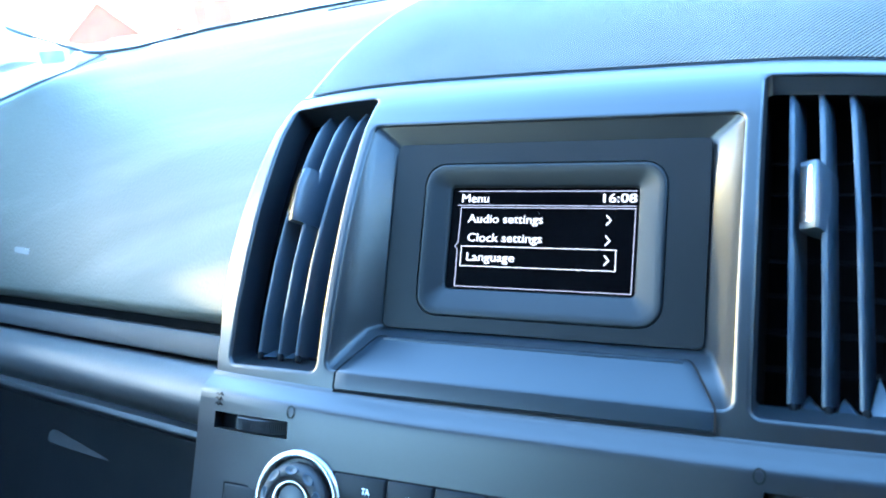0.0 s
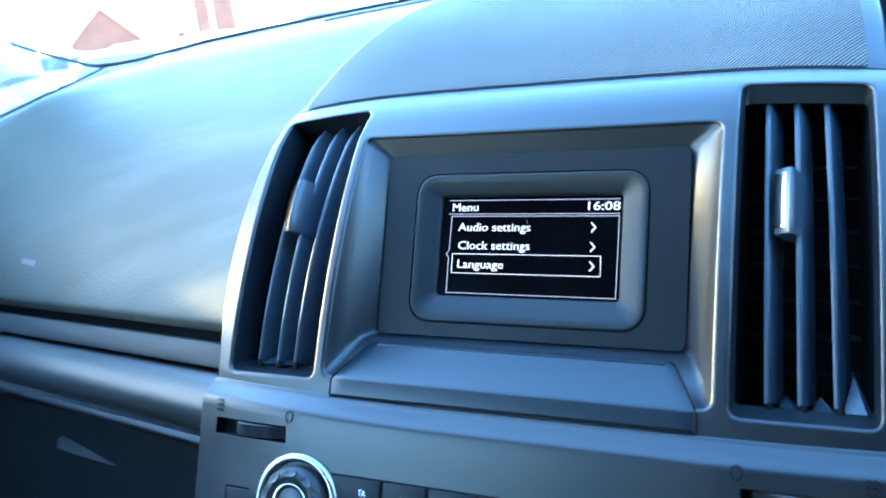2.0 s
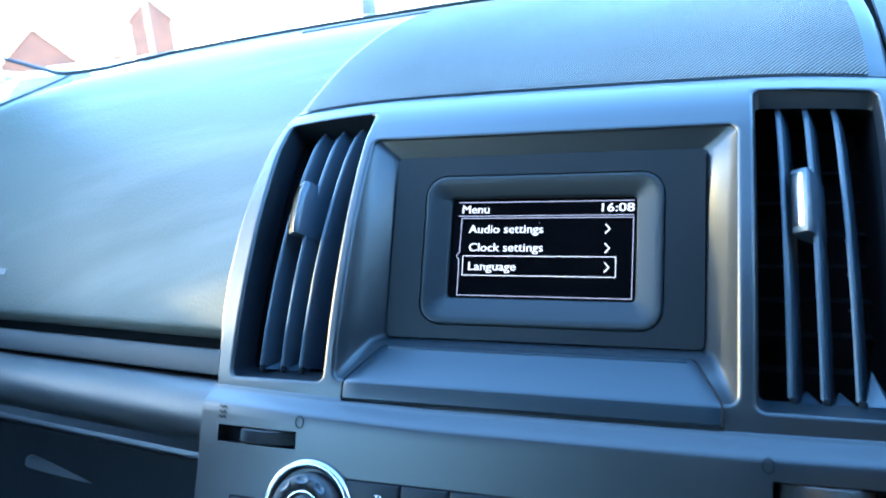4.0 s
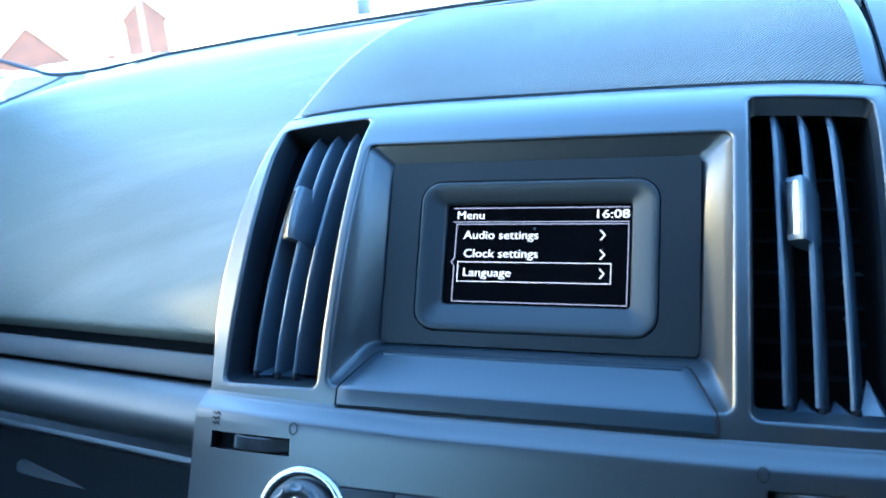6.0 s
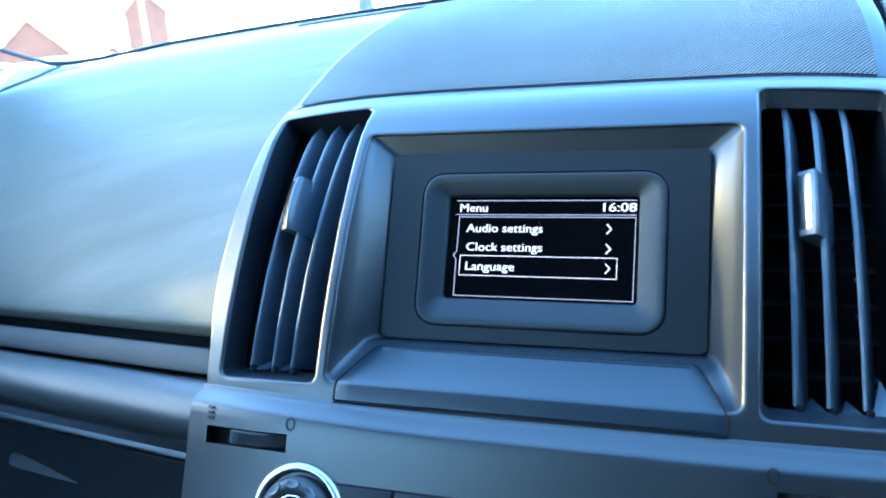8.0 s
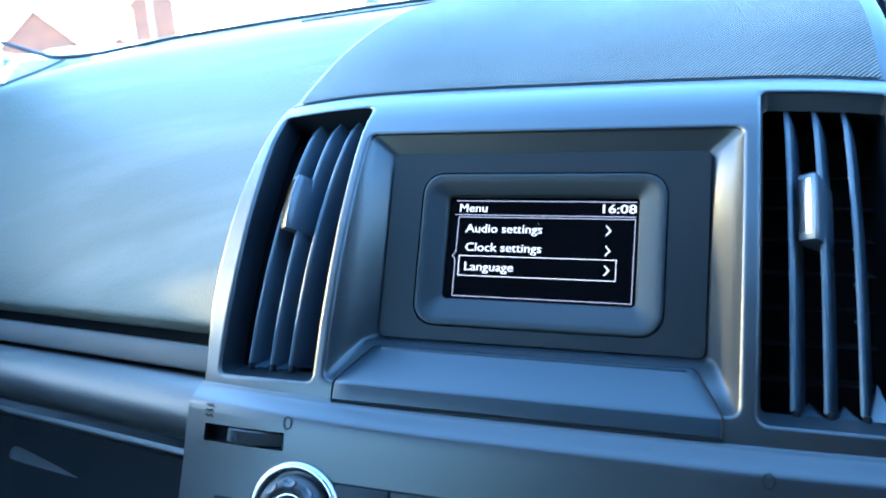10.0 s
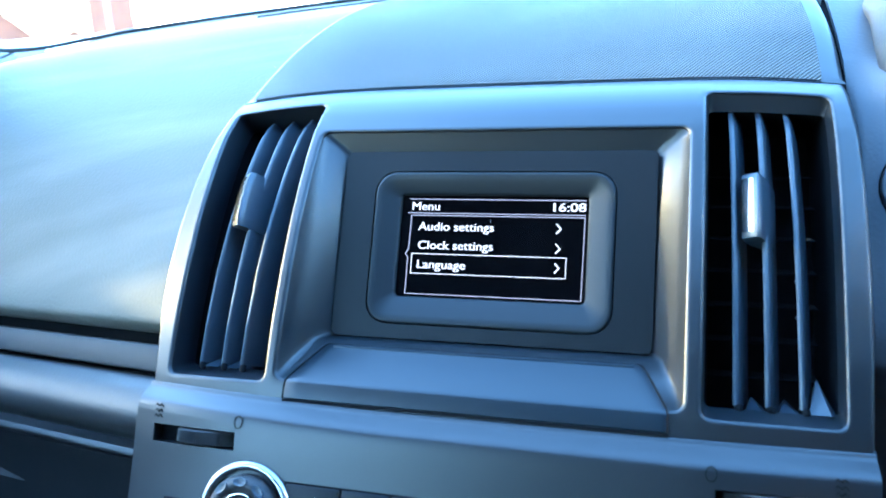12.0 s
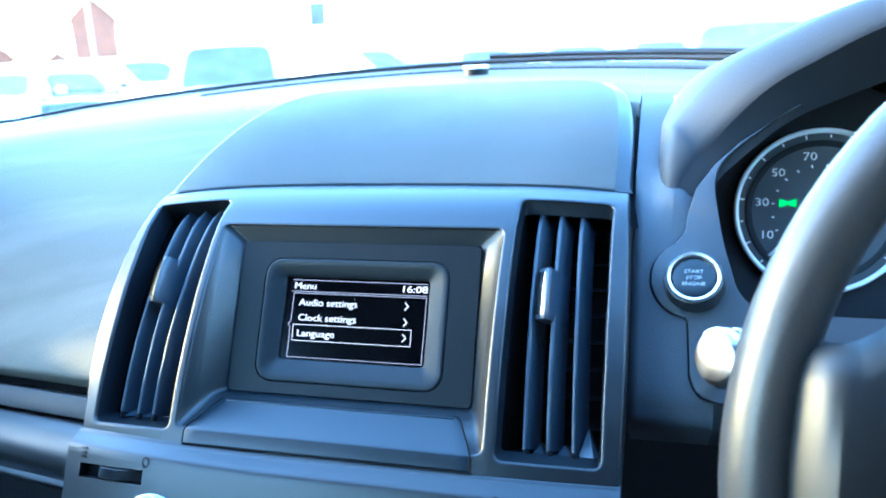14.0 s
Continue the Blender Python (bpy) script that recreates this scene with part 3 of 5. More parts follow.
def pad_skin_rows(inset, lift, v0=0.0, v1=1.0, nu=44, nv=40):
    rows = []
    for j in range(nv + 1):
        v = v0 + (v1 - v0) * j / nv
        row = []
        for i in range(nu + 1):
            l, r = pad_edge(v)
            x = l + inset[0] + (r - inset[1] - l - inset[0]) * i / nu
            y = front_y(x) + inset[2] + (pad_back(x) - inset[3] - front_y(x) - inset[2]) * v
            row.append(Vector((x, y, pad_z(x, y) + lift)))
        rows.append(row)
    return rows


bm = thick(loft(pad_skin_rows((0, 0, 0, 0), 0.0)), 0.010)
edges = [e for e in bm.edges if len(e.link_faces) == 2 and e.calc_face_angle(0) > 0.9 and max(v.co.y - front_y(v.co.x) for v in e.verts) > 0.006]
bmesh.ops.bevel(bm, geom=edges, offset=0.0042, segments=4, profile=0.5, affect="EDGES", clamp_overlap=True)
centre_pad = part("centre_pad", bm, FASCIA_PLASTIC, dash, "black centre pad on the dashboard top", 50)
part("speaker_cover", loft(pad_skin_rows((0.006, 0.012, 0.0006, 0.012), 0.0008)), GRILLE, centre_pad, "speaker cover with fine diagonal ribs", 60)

def under_pad(x, y):
    """The dashboard's top between its two halves, sunk below the centre pad."""
    v = (y - front_y(x)) / (pad_back(x) - front_y(x))
    l, r = pad_edge(min(max(v, 0.0), 1.0))
    if v < 1 - 0.035 and l + 0.006 < x and (x < r - 0.005 or v < 0.66):
        return pad_z(x, y) - (0.007 if x < r - 0.005 else 0.014)
    return dash_z(x, y)


bm = loft([[Vector((x, y, under_pad(x, y))) for y in [0.102 + (base(x).y - 0.102) * k / 60 for k in range(61)]] for x in grid_lines([-0.1805, -0.14, 0.14, 0.1835], 0.0025)])
part("top_panel", bm, DASH_SKIN, dash, "black panel at the foot of the windscreen", 60)

# dark strip put in for the shade between pad and knee panel
part("pad_gap_shade", loft([[Vector((x, y, dash_z(0.185, y) - 0.007)) for y in (0.09, 0.12, 0.15, 0.18, 0.21, 0.24, 0.27, 0.31)] for x in (0.181, 0.1885)]), DARK, dash)

# demister slot and light sensor behind the pad
slot = []
for k in range(30):
    x = -0.336 + 0.66 * k / 29
    y = base(x).y - 0.045
    slot.append([Vector((x, y + dy, dash_z(x, y + dy) + 0.0018 + dz)) for dy, dz in ((-0.007, -0.004), (-0.006, 0.0), (0.006, 0.0), (0.007, -0.004))])
part("demister_slot", loft(slot), HOOD_LINING, dash, "dark demister slot", 30)
sensor = thing("light_sensor", "small round light sensor cap on the dashboard top", "sensor", pose(-0.005, 0.452, 1.06 + dash_z(0, 0.452)))
part("base", lathe([(0.0142, -0.002), (0.0142, 0.0050), (0.0130, 0.0062), (0.0095, 0.0050), (0, 0.005)], 32), PANEL_PLASTIC, sensor)
part("ring", lathe([(0.0126 + 0.0022 * math.cos(radians(t)), 0.0072 + 0.0022 * math.sin(radians(t))) for t in range(-40, 221, 26)], 40), TRIM_LIGHT, sensor, "pale ring")
part("dome", lathe([(0.0095, 0.003), (0.008, 0.006), (0.004, 0.0078), (0, 0.0082)], 24), PANEL_PLASTIC, sensor)


# ---------------------------------------------------------------- centre fascia
fascia = thing("centre_fascia", "satin black moulded centre fascia round display and air vents", "fascia", FASCIA)
HOLES = {"left": (-0.1725, -0.110, -0.0105, 0.1600), "right": (0.111, 0.1715, -0.0105, 0.1600), "middle": (-0.1025, 0.1025, -0.0080, 0.1345)}


def side_x(s, z):
    """Outer edge of the fascia, which swells between top and foot."""
    return spline([(-0.1835, 0, 0), (-0.1855, 0, 0), (-0.1885, 0, 0), (-0.1885, 0, 0), (-0.1860, 0, 0), (-0.1815, 0, 0), (-0.1795, 0, 0)], 61)[round(min(max((z + 0.03) / 0.20, 0), 1) * 60)].x if s < 0 else \
        spline([(0.1830, 0, 0), (0.1840, 0, 0), (0.1842, 0, 0), (0.1835, 0, 0), (0.1815, 0, 0)], 61)[round(min(max((z + 0.03) / 0.205, 0), 1) * 60)].x


def top_z(x, z):
    """The fascia's upper edge is arched."""
    return z - max(0.0, (z - 0.135) / 0.0415) * 0.0085 * (abs(x - 0.03) / 0.18) ** 2.2


def fascia_mesh():
    bm = bmesh.new()
    edge, rim = 0.0030, 0.0024
    gx = grid_lines([-0.1765, -0.1725 - edge, -0.110 + edge, -0.1025 - edge, 0.1025 + edge, 0.111 - edge, 0.1715 + edge, 0.1785], 0.005)
    gz = grid_lines([-0.030, -0.0105 - edge, 0.1345 + edge, 0.1600 + edge, 0.1765], 0.005)
    curl = [(0.0, 0.0)] + [(math.sin(radians(a)), 1 - math.cos(radians(a))) for a in (22, 45, 68, 90)]
    columns = [(-1, 1.0, 10.0)] + [(-1, f, g) for f, g in curl[::-1]] + [(0, x, 0.0) for x in gx[1:-1]] + [(1, f, g) for f, g in curl] + [(1, 1.0, 10.0)]
    verts = {}
    at = {}
    for i, (s, x, g) in enumerate(columns):
        if s == 0:
            at[i] = x
        for j, z in enumerate(gz):
            xx = x if s == 0 else side_x(s, z) - s * 0.0030 * (1 - x)
            zz = top_z(xx, z)
            base_x = x if s == 0 else side_x(s, z) - s * 0.0030
            verts[i, j] = bm.verts.new((xx, fascia_y(base_x, zz) + 0.0030 * g, zz))
    n_in = [i for i in at]

    def inside(x, z):
        return next((n for n, (a, b, c, d) in HOLES.items() if a - edge < x < b + edge and c - edge < z < d + edge), None)
    holes = {}
    for i in range(len(columns) - 1):
        for j in range(len(gz) - 1):
            n = inside((at[i] + at[i + 1]) / 2, (gz[j] + gz[j + 1]) / 2) if i in at and i + 1 in at else None
            if n:
                holes.setdefault(n, set()).add((i, j))
            else:
                bm.faces.new((verts[i, j], verts[i + 1, j], verts[i + 1, j + 1], verts[i, j + 1]))
    for n, cells in holes.items():
        a, b, c, d = HOLES[n]
        i0, i1 = min(i for i, j in cells), max(i for i, j in cells) + 1
        j0, j1 = min(j for i, j in cells), max(j for i, j in cells) + 1
        loop = [verts[i, j0] for i in range(i0, i1)] + [verts[i1, j] for j in range(j0, j1)] + [verts[i, j1] for i in range(i1, i0, -1)] + [verts[i0, j] for j in range(j1, j0, -1)]
        rows = []
        for t in (0, 22, 45, 68, 90):
            grow, sink = rim * (1 - math.sin(radians(t))), rim * (1 - math.cos(radians(t)))
            rows.append([Vector((x, fascia_y(x, top_z(x, z)) + sink, top_z(x, z))) for x, z in outline(a, b, c, d, grow, 0.0042)])
        if n == "middle":
            far = [Vector((x, 0.0012, z)) for x, z in outline(-0.0875, 0.0875, 0.0175, 0.1240, 0, 0.0030)]
            for f in (0.32, 0.64, 0.82):
                row = []
                for o, p in zip(rows[4], far):
                    w = (o.z - c) / (d - c)
                    row.append(o.lerp(p, f) + Vector((0, 0, 0.0056 * (1 - abs(f - 0.64) / 0.36) * max(0.0, 1 - w * 12) if f > 0.4 else 0.0032 * max(0.0, 1 - w * 12))))
                rows.append(row)
            rows.append(far)
        else:
            far = outline(a + 0.0012, b - 0.0012, c + 0.0050, d - 0.0088, 0, 0.0030)
            rows.append([Vector((x, fascia_y(x, top_z(x, z)) + (0.022 if n == "left" else 0.013), top_z(x, z))) for x, z in far])
        made = [[bm.verts.new(p) for p in row] for row in rows]
        bridge(bm, loop, made[0])
        m = len(made[0])
        for p, q in zip(made, made[1:]):
            for k in range(m):
                bm.faces.new((p[k], p[(k + 1) % m], q[(k + 1) % m], q[k]))
    for v in [v for v in bm.verts if not v.link_faces]:
        bm.verts.remove(v)
    return bm


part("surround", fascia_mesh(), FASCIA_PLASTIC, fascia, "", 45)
# near-black sheet in place of the shaded duct space behind the whole fascia
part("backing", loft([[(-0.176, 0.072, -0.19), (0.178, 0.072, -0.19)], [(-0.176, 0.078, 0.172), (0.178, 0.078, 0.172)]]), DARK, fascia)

# storage lid in the recess floor
lid_rows = []
for k in range(25):
    u = -1 + 2 * k / 24
    rows = []
    for y, z, w in ((-0.0126, 0.0112, 0.0796), (-0.0126, 0.0120, 0.0797), (-0.0129, 0.0119, 0.0816), (-0.0140, 0.0108, 0.0833), (-0.0162, 0.0085, 0.0853), (-0.0225, 0.0021, 0.0892), (-0.0318, -0.0074, 0.0949), (-0.0329, -0.0086, 0.0955), (-0.0336, -0.0096, 0.0957), (-0.0339, -0.0108, 0.0958), (-0.0343, -0.0182, 0.0958), (-0.0338, -0.0188, 0.0955), (-0.0320, -0.0188, 0.0950)):
        rows.append(Vector((u * w, y, z)))
    lid_rows.append(rows)
bm = thick(loft(lid_rows), 0.0022)
edges = [e for e in bm.edges if len(e.link_faces) == 2 and e.calc_face_angle(0) > 1.2]
bmesh.ops.bevel(bm, geom=edges, offset=0.0003, segments=2, profile=0.5, affect="EDGES", clamp_overlap=True)
part("storage_lid", bm, LID_PLASTIC, fascia, "black storage lid on the recess floor", 35)
# dark strips laid on the edges for the shade in the lid's gap
for s in (-1, 1):
    edge = [Vector((s * 0.0797, -0.0124, 0.0118)), Vector((s * 0.0818, -0.0127, 0.0117)), Vector((s * 0.0837, -0.0139, 0.0106)), Vector((s * 0.0857, -0.0162, 0.0081)), Vector((s * 0.0896, -0.0225, 0.0017)), Vector((s * 0.0954, -0.0320, -0.0080)), Vector((s * 0.0961, -0.0335, -0.0100)), Vector((s * 0.0962, -0.0340, -0.0118)), Vector((s * 0.0962, -0.0343, -0.0190))]
    part("lid_gap_shade", loft([[p + Vector((-s * 0.0003, -0.0002, 0.0002)) for p in edge], [p + Vector((s * 0.0006, -0.0005, 0.0005)) for p in edge]]), DARK, fascia)
part("lid_gap_shade", rbox((0.1938, 0.0014, 0.0012), (0, -0.0334, -0.0195), 0), DARK, fascia)
part("lid_gap_shade", rbox((0.1596, 0.0005, 0.0006), (0, -0.0123, 0.0119), 0), DARK, fascia)


# ---------------------------------------------------------------- display
display = thing("display_unit", "black infotainment display unit set into the centre fascia", "display", FASCIA)
bm = bmesh.new()
outer = [bm.verts.new((x, 0.0004, z)) for x, z in rounded(0.1752, 0.1062, 0.004, 4, 0, 0.0708)]
inner = [bm.verts.new((x, 0.0004, z)) for x, z in rounded(0.1362, 0.0872, 0.0125, 4, -0.0005, 0.0690)]
n = len(outer)
for k in range(n):
    bm.faces.new((outer[k], outer[(k + 1) % n], inner[(k + 1) % n], inner[k]))
part("face_panel", thick(bm, 0.002), PANEL_PLASTIC, display, "flat matt black panel round the display")
cx, cz = -0.0005, 0.0690
sect = [(0.1362, 0.0872, 0.0125, 0.0030), (0.1356, 0.0866, 0.0122, 0.0004), (0.1355, 0.0865, 0.0122, -0.0002), (0.1349, 0.0859, 0.0119, -0.0014), (0.1336, 0.0846, 0.0114, -0.0020), (0.1315, 0.0825, 0.0106, -0.0021),
        (0.1250, 0.0760, 0.0080, -0.0012), (0.1090, 0.0610, 0.0035, 0.0026), (0.1068, 0.0588, 0.0026, 0.0032), (0.1060, 0.0582, 0.0024, 0.0042), (0.1058, 0.0580, 0.0024, 0.0060)]
rings = [[Vector((x, y, z)) for x, z in rounded(w, h, r, 6, cx - (0.0002 if w < 0.11 else 0), cz + (0.0018 if w < 0.11 else 0.0))] for w, h, r, y in sect]
part("bezel", loft(rings, ring_closed=True), BEZEL, display, "rounded black bezel", 50)
# dark ring drawn for the shade between bezel and face panel
part("gap", loft([[Vector((x, 0.0002, z)) for x, z in rounded(w, h, 0.0127, 6, cx, cz)] for w, h in ((0.1369, 0.0879), (0.1357, 0.0867))], ring_closed=True), DARK, display)
screen = part("screen", loft([[(-0.0540, 0.0052, 0.0400), (0.0535, 0.0052, 0.0400)], [(-0.0540, 0.0052, 0.1018), (0.0535, 0.0052, 0.1018)]]), SCREEN, display, "black display glass showing a settings menu")
SY = 0.0048
part("rule", strips([(-0.0495, 0.0978, 0.0506, 0.0978, 0.0004)], SY), LIT_LINE, display)
part("rule", strips([(-0.0497, 0.0897, 0.0505, 0.0897, 0.00038)], SY), LIT_LINE, display)
part("list_frame", strips([(-0.0476, 0.0884, 0.0505, 0.0884, 0.0004), (0.0505, 0.0884, 0.0503, 0.0434, 0.0004), (-0.0480, 0.0434, 0.0503, 0.0434, 0.0004), (-0.0476, 0.0884, -0.0479, 0.0686, 0.0004),
                           (-0.0479, 0.0686, -0.0497, 0.0661, 0.0004), (-0.0497, 0.0661, -0.0480, 0.0638, 0.0004), (-0.0480, 0.0638, -0.0480, 0.0434, 0.0004)], SY), LIT_LINE, display)
part("selection_box", strips([(-0.0456, 0.0662, 0.0415, 0.0662, 0.00036), (0.0415, 0.0662, 0.0415, 0.0550, 0.00036), (0.0415, 0.0550, -0.0456, 0.0550, 0.00036), (-0.0456, 0.0550, -0.0456, 0.0662, 0.00036)], SY - 0.0001), LIT, display)
part("scratch", strips([(-0.0016, 0.0862, -0.0014, 0.0852, 0.00012), (-0.0014, 0.0852, -0.0011, 0.0845, 0.00012)], SY - 0.0004, 0.0001), INK_GREY, display, "fine pale scratch on the glass")
for z in (0.0820, 0.0711, 0.0605):
    part("chevron", strips([(0.0357, z + 0.0024, 0.0378, z, 0.0007), (0.0378, z, 0.0357, z - 0.0024, 0.0007)], SY), LIT, display)
for body, x, z, w in (("Menu", -0.0480, 0.0914, 0.0163), ("16:08", 0.0315, 0.0917, 0.0178), ("Audio settings", -0.0430, 0.0797, 0.0440), ("Clock settings", -0.0427, 0.0690, 0.0435), ("Language", -0.0426, 0.0580, 0.0282)):
    me = lettering(body, 0.0068, LIT, 1.0, 0.015)
    wide = max(v.co.x for v in me.vertices) - min(v.co.x for v in me.vertices)
    me.transform(Matrix.Diagonal((w / wide, 1, 1, 1)))
    ob = part("menu_text", me, None, display, "white glowing display text")
    ob.matrix_basis = pose(x, SY, z)


# ---------------------------------------------------------------- air vents
def air_vent(side, tops, feet, top_z):
    a, b, c, d = HOLES[side]
    vent = thing("air_vent", "black air vent with three upright blades and a chrome tab", "air vent", FASCIA, "vents beside the display")
    rings = []
    for depth, grow in ((0.0205 if side == "left" else 0.0115, -0.0006), (0.036, -0.002), (0.058, -0.004)):
        rings.append([Vector((x, fascia_y(x, z) + depth, z)) for x, z in
                      [(a - grow, c + 0.0045), (b + grow, c + 0.0045)] + [(b + grow, c + 0.0045 + (d - c - 0.0133) * k / 8) for k in range(1, 9)] + [(a - grow, c + 0.0045 + (d - c - 0.0133) * k / 8) for k in range(8, 0, -1)]])
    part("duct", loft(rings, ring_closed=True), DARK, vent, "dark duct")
    # slats take the near-black too, in place of the duct's own shade
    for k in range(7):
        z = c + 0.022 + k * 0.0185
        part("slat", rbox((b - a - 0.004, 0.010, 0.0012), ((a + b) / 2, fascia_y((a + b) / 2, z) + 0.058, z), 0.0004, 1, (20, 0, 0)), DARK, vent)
    link = (a + b) / 2 + 0.0165
    part("link_rod", rbox((0.0012, 0.0014, 0.085), (link, 0.022, 0.078), 0.0004, 1, (-12, 0, 0)), DUCT_SLAT, vent)
    for k in range(5):
        part("link_pin", rbox((0.0034, 0.0014, 0.0016), (link - 0.001, 0.0185 + 0.004 * (k - 2), 0.078 + 0.0185 * (k - 2)), 0.0005, 1), BLADE, vent)
    for n, (xt, xb) in enumerate(zip(tops, feet)):
        rows = []
        for k in range(21):
            v = k / 20
            z = c + 0.0068 + (top_z - c - 0.0068) * v
            x = xb + (xt - xb) * v
            y = fascia_y(x, z) + 0.0128 - 0.0030 * math.sin(math.pi * v) + 0.0022 * (max(0.0, v - 0.95) / 0.05) ** 2
            h = 0.0014
            rows.append([Vector((x - h, y + 0.0010, z)), Vector((x - 0.4 * h, y, z)), Vector((x + 0.4 * h, y, z)), Vector((x + h, y + 0.0010, z)), Vector((x + h * 0.8 + 0.006, y + 0.022, z)), Vector((x - h * 0.8 + 0.006, y + 0.022, z))])
        part("blade", loft(rows, ring_closed=True, cap=True), BLADE, vent, "", 50)
        part("pivot", lathe([(0, -0.0022), (0.0014, -0.0022), (0.0018, -0.0012), (0.0018, 0.0008), (0.0012, 0.0018), (0, 0.0020)], 12, pose(xb + 0.0014, fascia_y(xb, c) + 0.0132, c + 0.0054)), DARK, vent)
        if n == 1:
            xm = xb + (xt - xb) * 0.62
            rows, face = [], []
            for k in range(13):
                v = k / 12
                z = 0.0755 + 0.0335 * v
                soft = 0.0010 * (2 * abs(v - 0.5)) ** 8
                f = fascia_y(xm, z) - 0.0012 * math.sin(math.pi * v) + soft
                rows.append([Vector((xm + dx, f + dy, z + dz)) for dx, dy, dz in ((-0.0102, 0.0080, 0), (-0.0104, 0.0066, 0), (-0.0050, 0.0012, 0), (-0.0040, 0.0006, 0), (-0.0030, 0.0010, 0), (-0.0012, 0.0040, -0.0003), (0.0030, 0.0150, -0.0020), (0.0068, 0.0250, -0.0030), (0.0050, 0.0270, -0.003), (-0.0060, 0.0190, -0.001))])
                if 0 < k < 12:
                    face.append([Vector((xm + dx, f + dy - 0.0003, z)) for dx, dy in ((-0.0107, 0.0068), (-0.0104, 0.0060), (-0.0064, 0.0021), (-0.0058, 0.0017), (-0.0058, 0.0025), (-0.0100, 0.0078))])
            tab = part("adjuster_tab", loft(rows, ring_closed=True, cap=True), BLADE, vent, "black adjuster tab on the middle blade", 40)
            part("chrome_strip", loft(face, ring_closed=True, cap=True), CHROME, tab, "polished chrome strip", 40)
    # wedge beside the outermost blade's foot, with a bright wire clip, and low webs between the others
    out = 1 if side == "right" else -1
    x0 = feet[2] + 0.0085 if out > 0 else feet[0] - 0.0070
    z0, y0 = c + 0.0050, fascia_y(x0, c) + 0.0105
    for x, wide, tall in ([(x0, 0.0060, 0.0165)] if out > 0 else []) + [((p + q) / 2 + 0.002 * out, 0.0044, 0.0060) for p, q in zip(feet, feet[1:])]:
        bm = bmesh.new()
        low = [bm.verts.new((x + dx * wide, y0 + dy, z0)) for dx, dy in ((-1, 0.003), (0.55 * out, 0.0), (1, 0.004), (1, 0.018), (-1, 0.018))]
        peak = [bm.verts.new((x - 0.0012 * out, y0 + 0.014, z0 + tall)), bm.verts.new((x - 0.0006 * out, y0 + 0.017, z0 + tall))]
        for f in ((low[0], low[1], peak[0]), (low[1], low[2], peak[0]), (low[2], low[3], peak[1], peak[0]), (low[3], low[4], peak[1]), (low[4], low[0], peak[0], peak[1])):
            bm.faces.new(f)
        part("wedge", bm, BLADE, vent, "", 20)
    wire = [Vector((x0 + out * (0.0030 + 0.0058 * math.sin(a)), y0 + 0.001, z0 + 0.0075 - 0.0068 * math.cos(a))) for a in [radians(k * 12) for k in range(9)]]
    part("wire_clip", loft([[p + Vector((0.00035 * math.cos(t), 0.00035 * math.sin(t), 0)) for t in [2 * math.pi * k / 6 for k in range(6)]] for p in wire], ring_closed=True, cap=True), CHROME, vent, "thin bright wire clip")
    return vent


air_vent("left", (-0.1520, -0.1378, -0.1243), (-0.1600, -0.1446, -0.1318), 0.1515)
air_vent("right", (0.1237, 0.1373, 0.1512), (0.1262, 0.1403, 0.1553), 0.1515)

# ---------------------------------------------------------------- audio and climate panel below
panel = thing("audio_panel", "satin black audio control panel with knob and keys below the display", "control panel", FASCIA)


def ledge_rise(x):
    """The ledge along the panel's head climbs towards its outer end."""
    return 0.0045 * (max(0.0, -x - 0.04) / 0.135) ** 1.2 + 0.0006 * (max(0.0, x - 0.10) / 0.08)


def panel_y(x, z):
    pts = [(-0.200, -0.0385), (-0.060, -0.0418), (-0.045, -0.0428), (-0.0355, -0.0433), (-0.0325, -0.0431), (-0.0310, -0.0426), (-0.0298, -0.0418), (-0.0286, -0.0407), (-0.0272, -0.0392), (-0.0256, -0.0374), (-0.0242, -0.0358), (-0.0232, -0.0348), (-0.0224, -0.0342), (-0.0214, -0.0339), (-0.0207, -0.0336), (-0.0198, -0.0322), (-0.0180, -0.0296)]
    z = min(max(z - ledge_rise(x) * min(1.0, max(0.0, (z + 0.045) / 0.012)), -0.2), -0.018)
    for (a, ya), (b, yb) in zip(pts, pts[1:]):
        if z <= b:
            break
    return ya + (yb - ya) * (z - a) / (b - a) + 0.0085 * (max(0.0, abs(x) - 0.10) / 0.075) ** 2


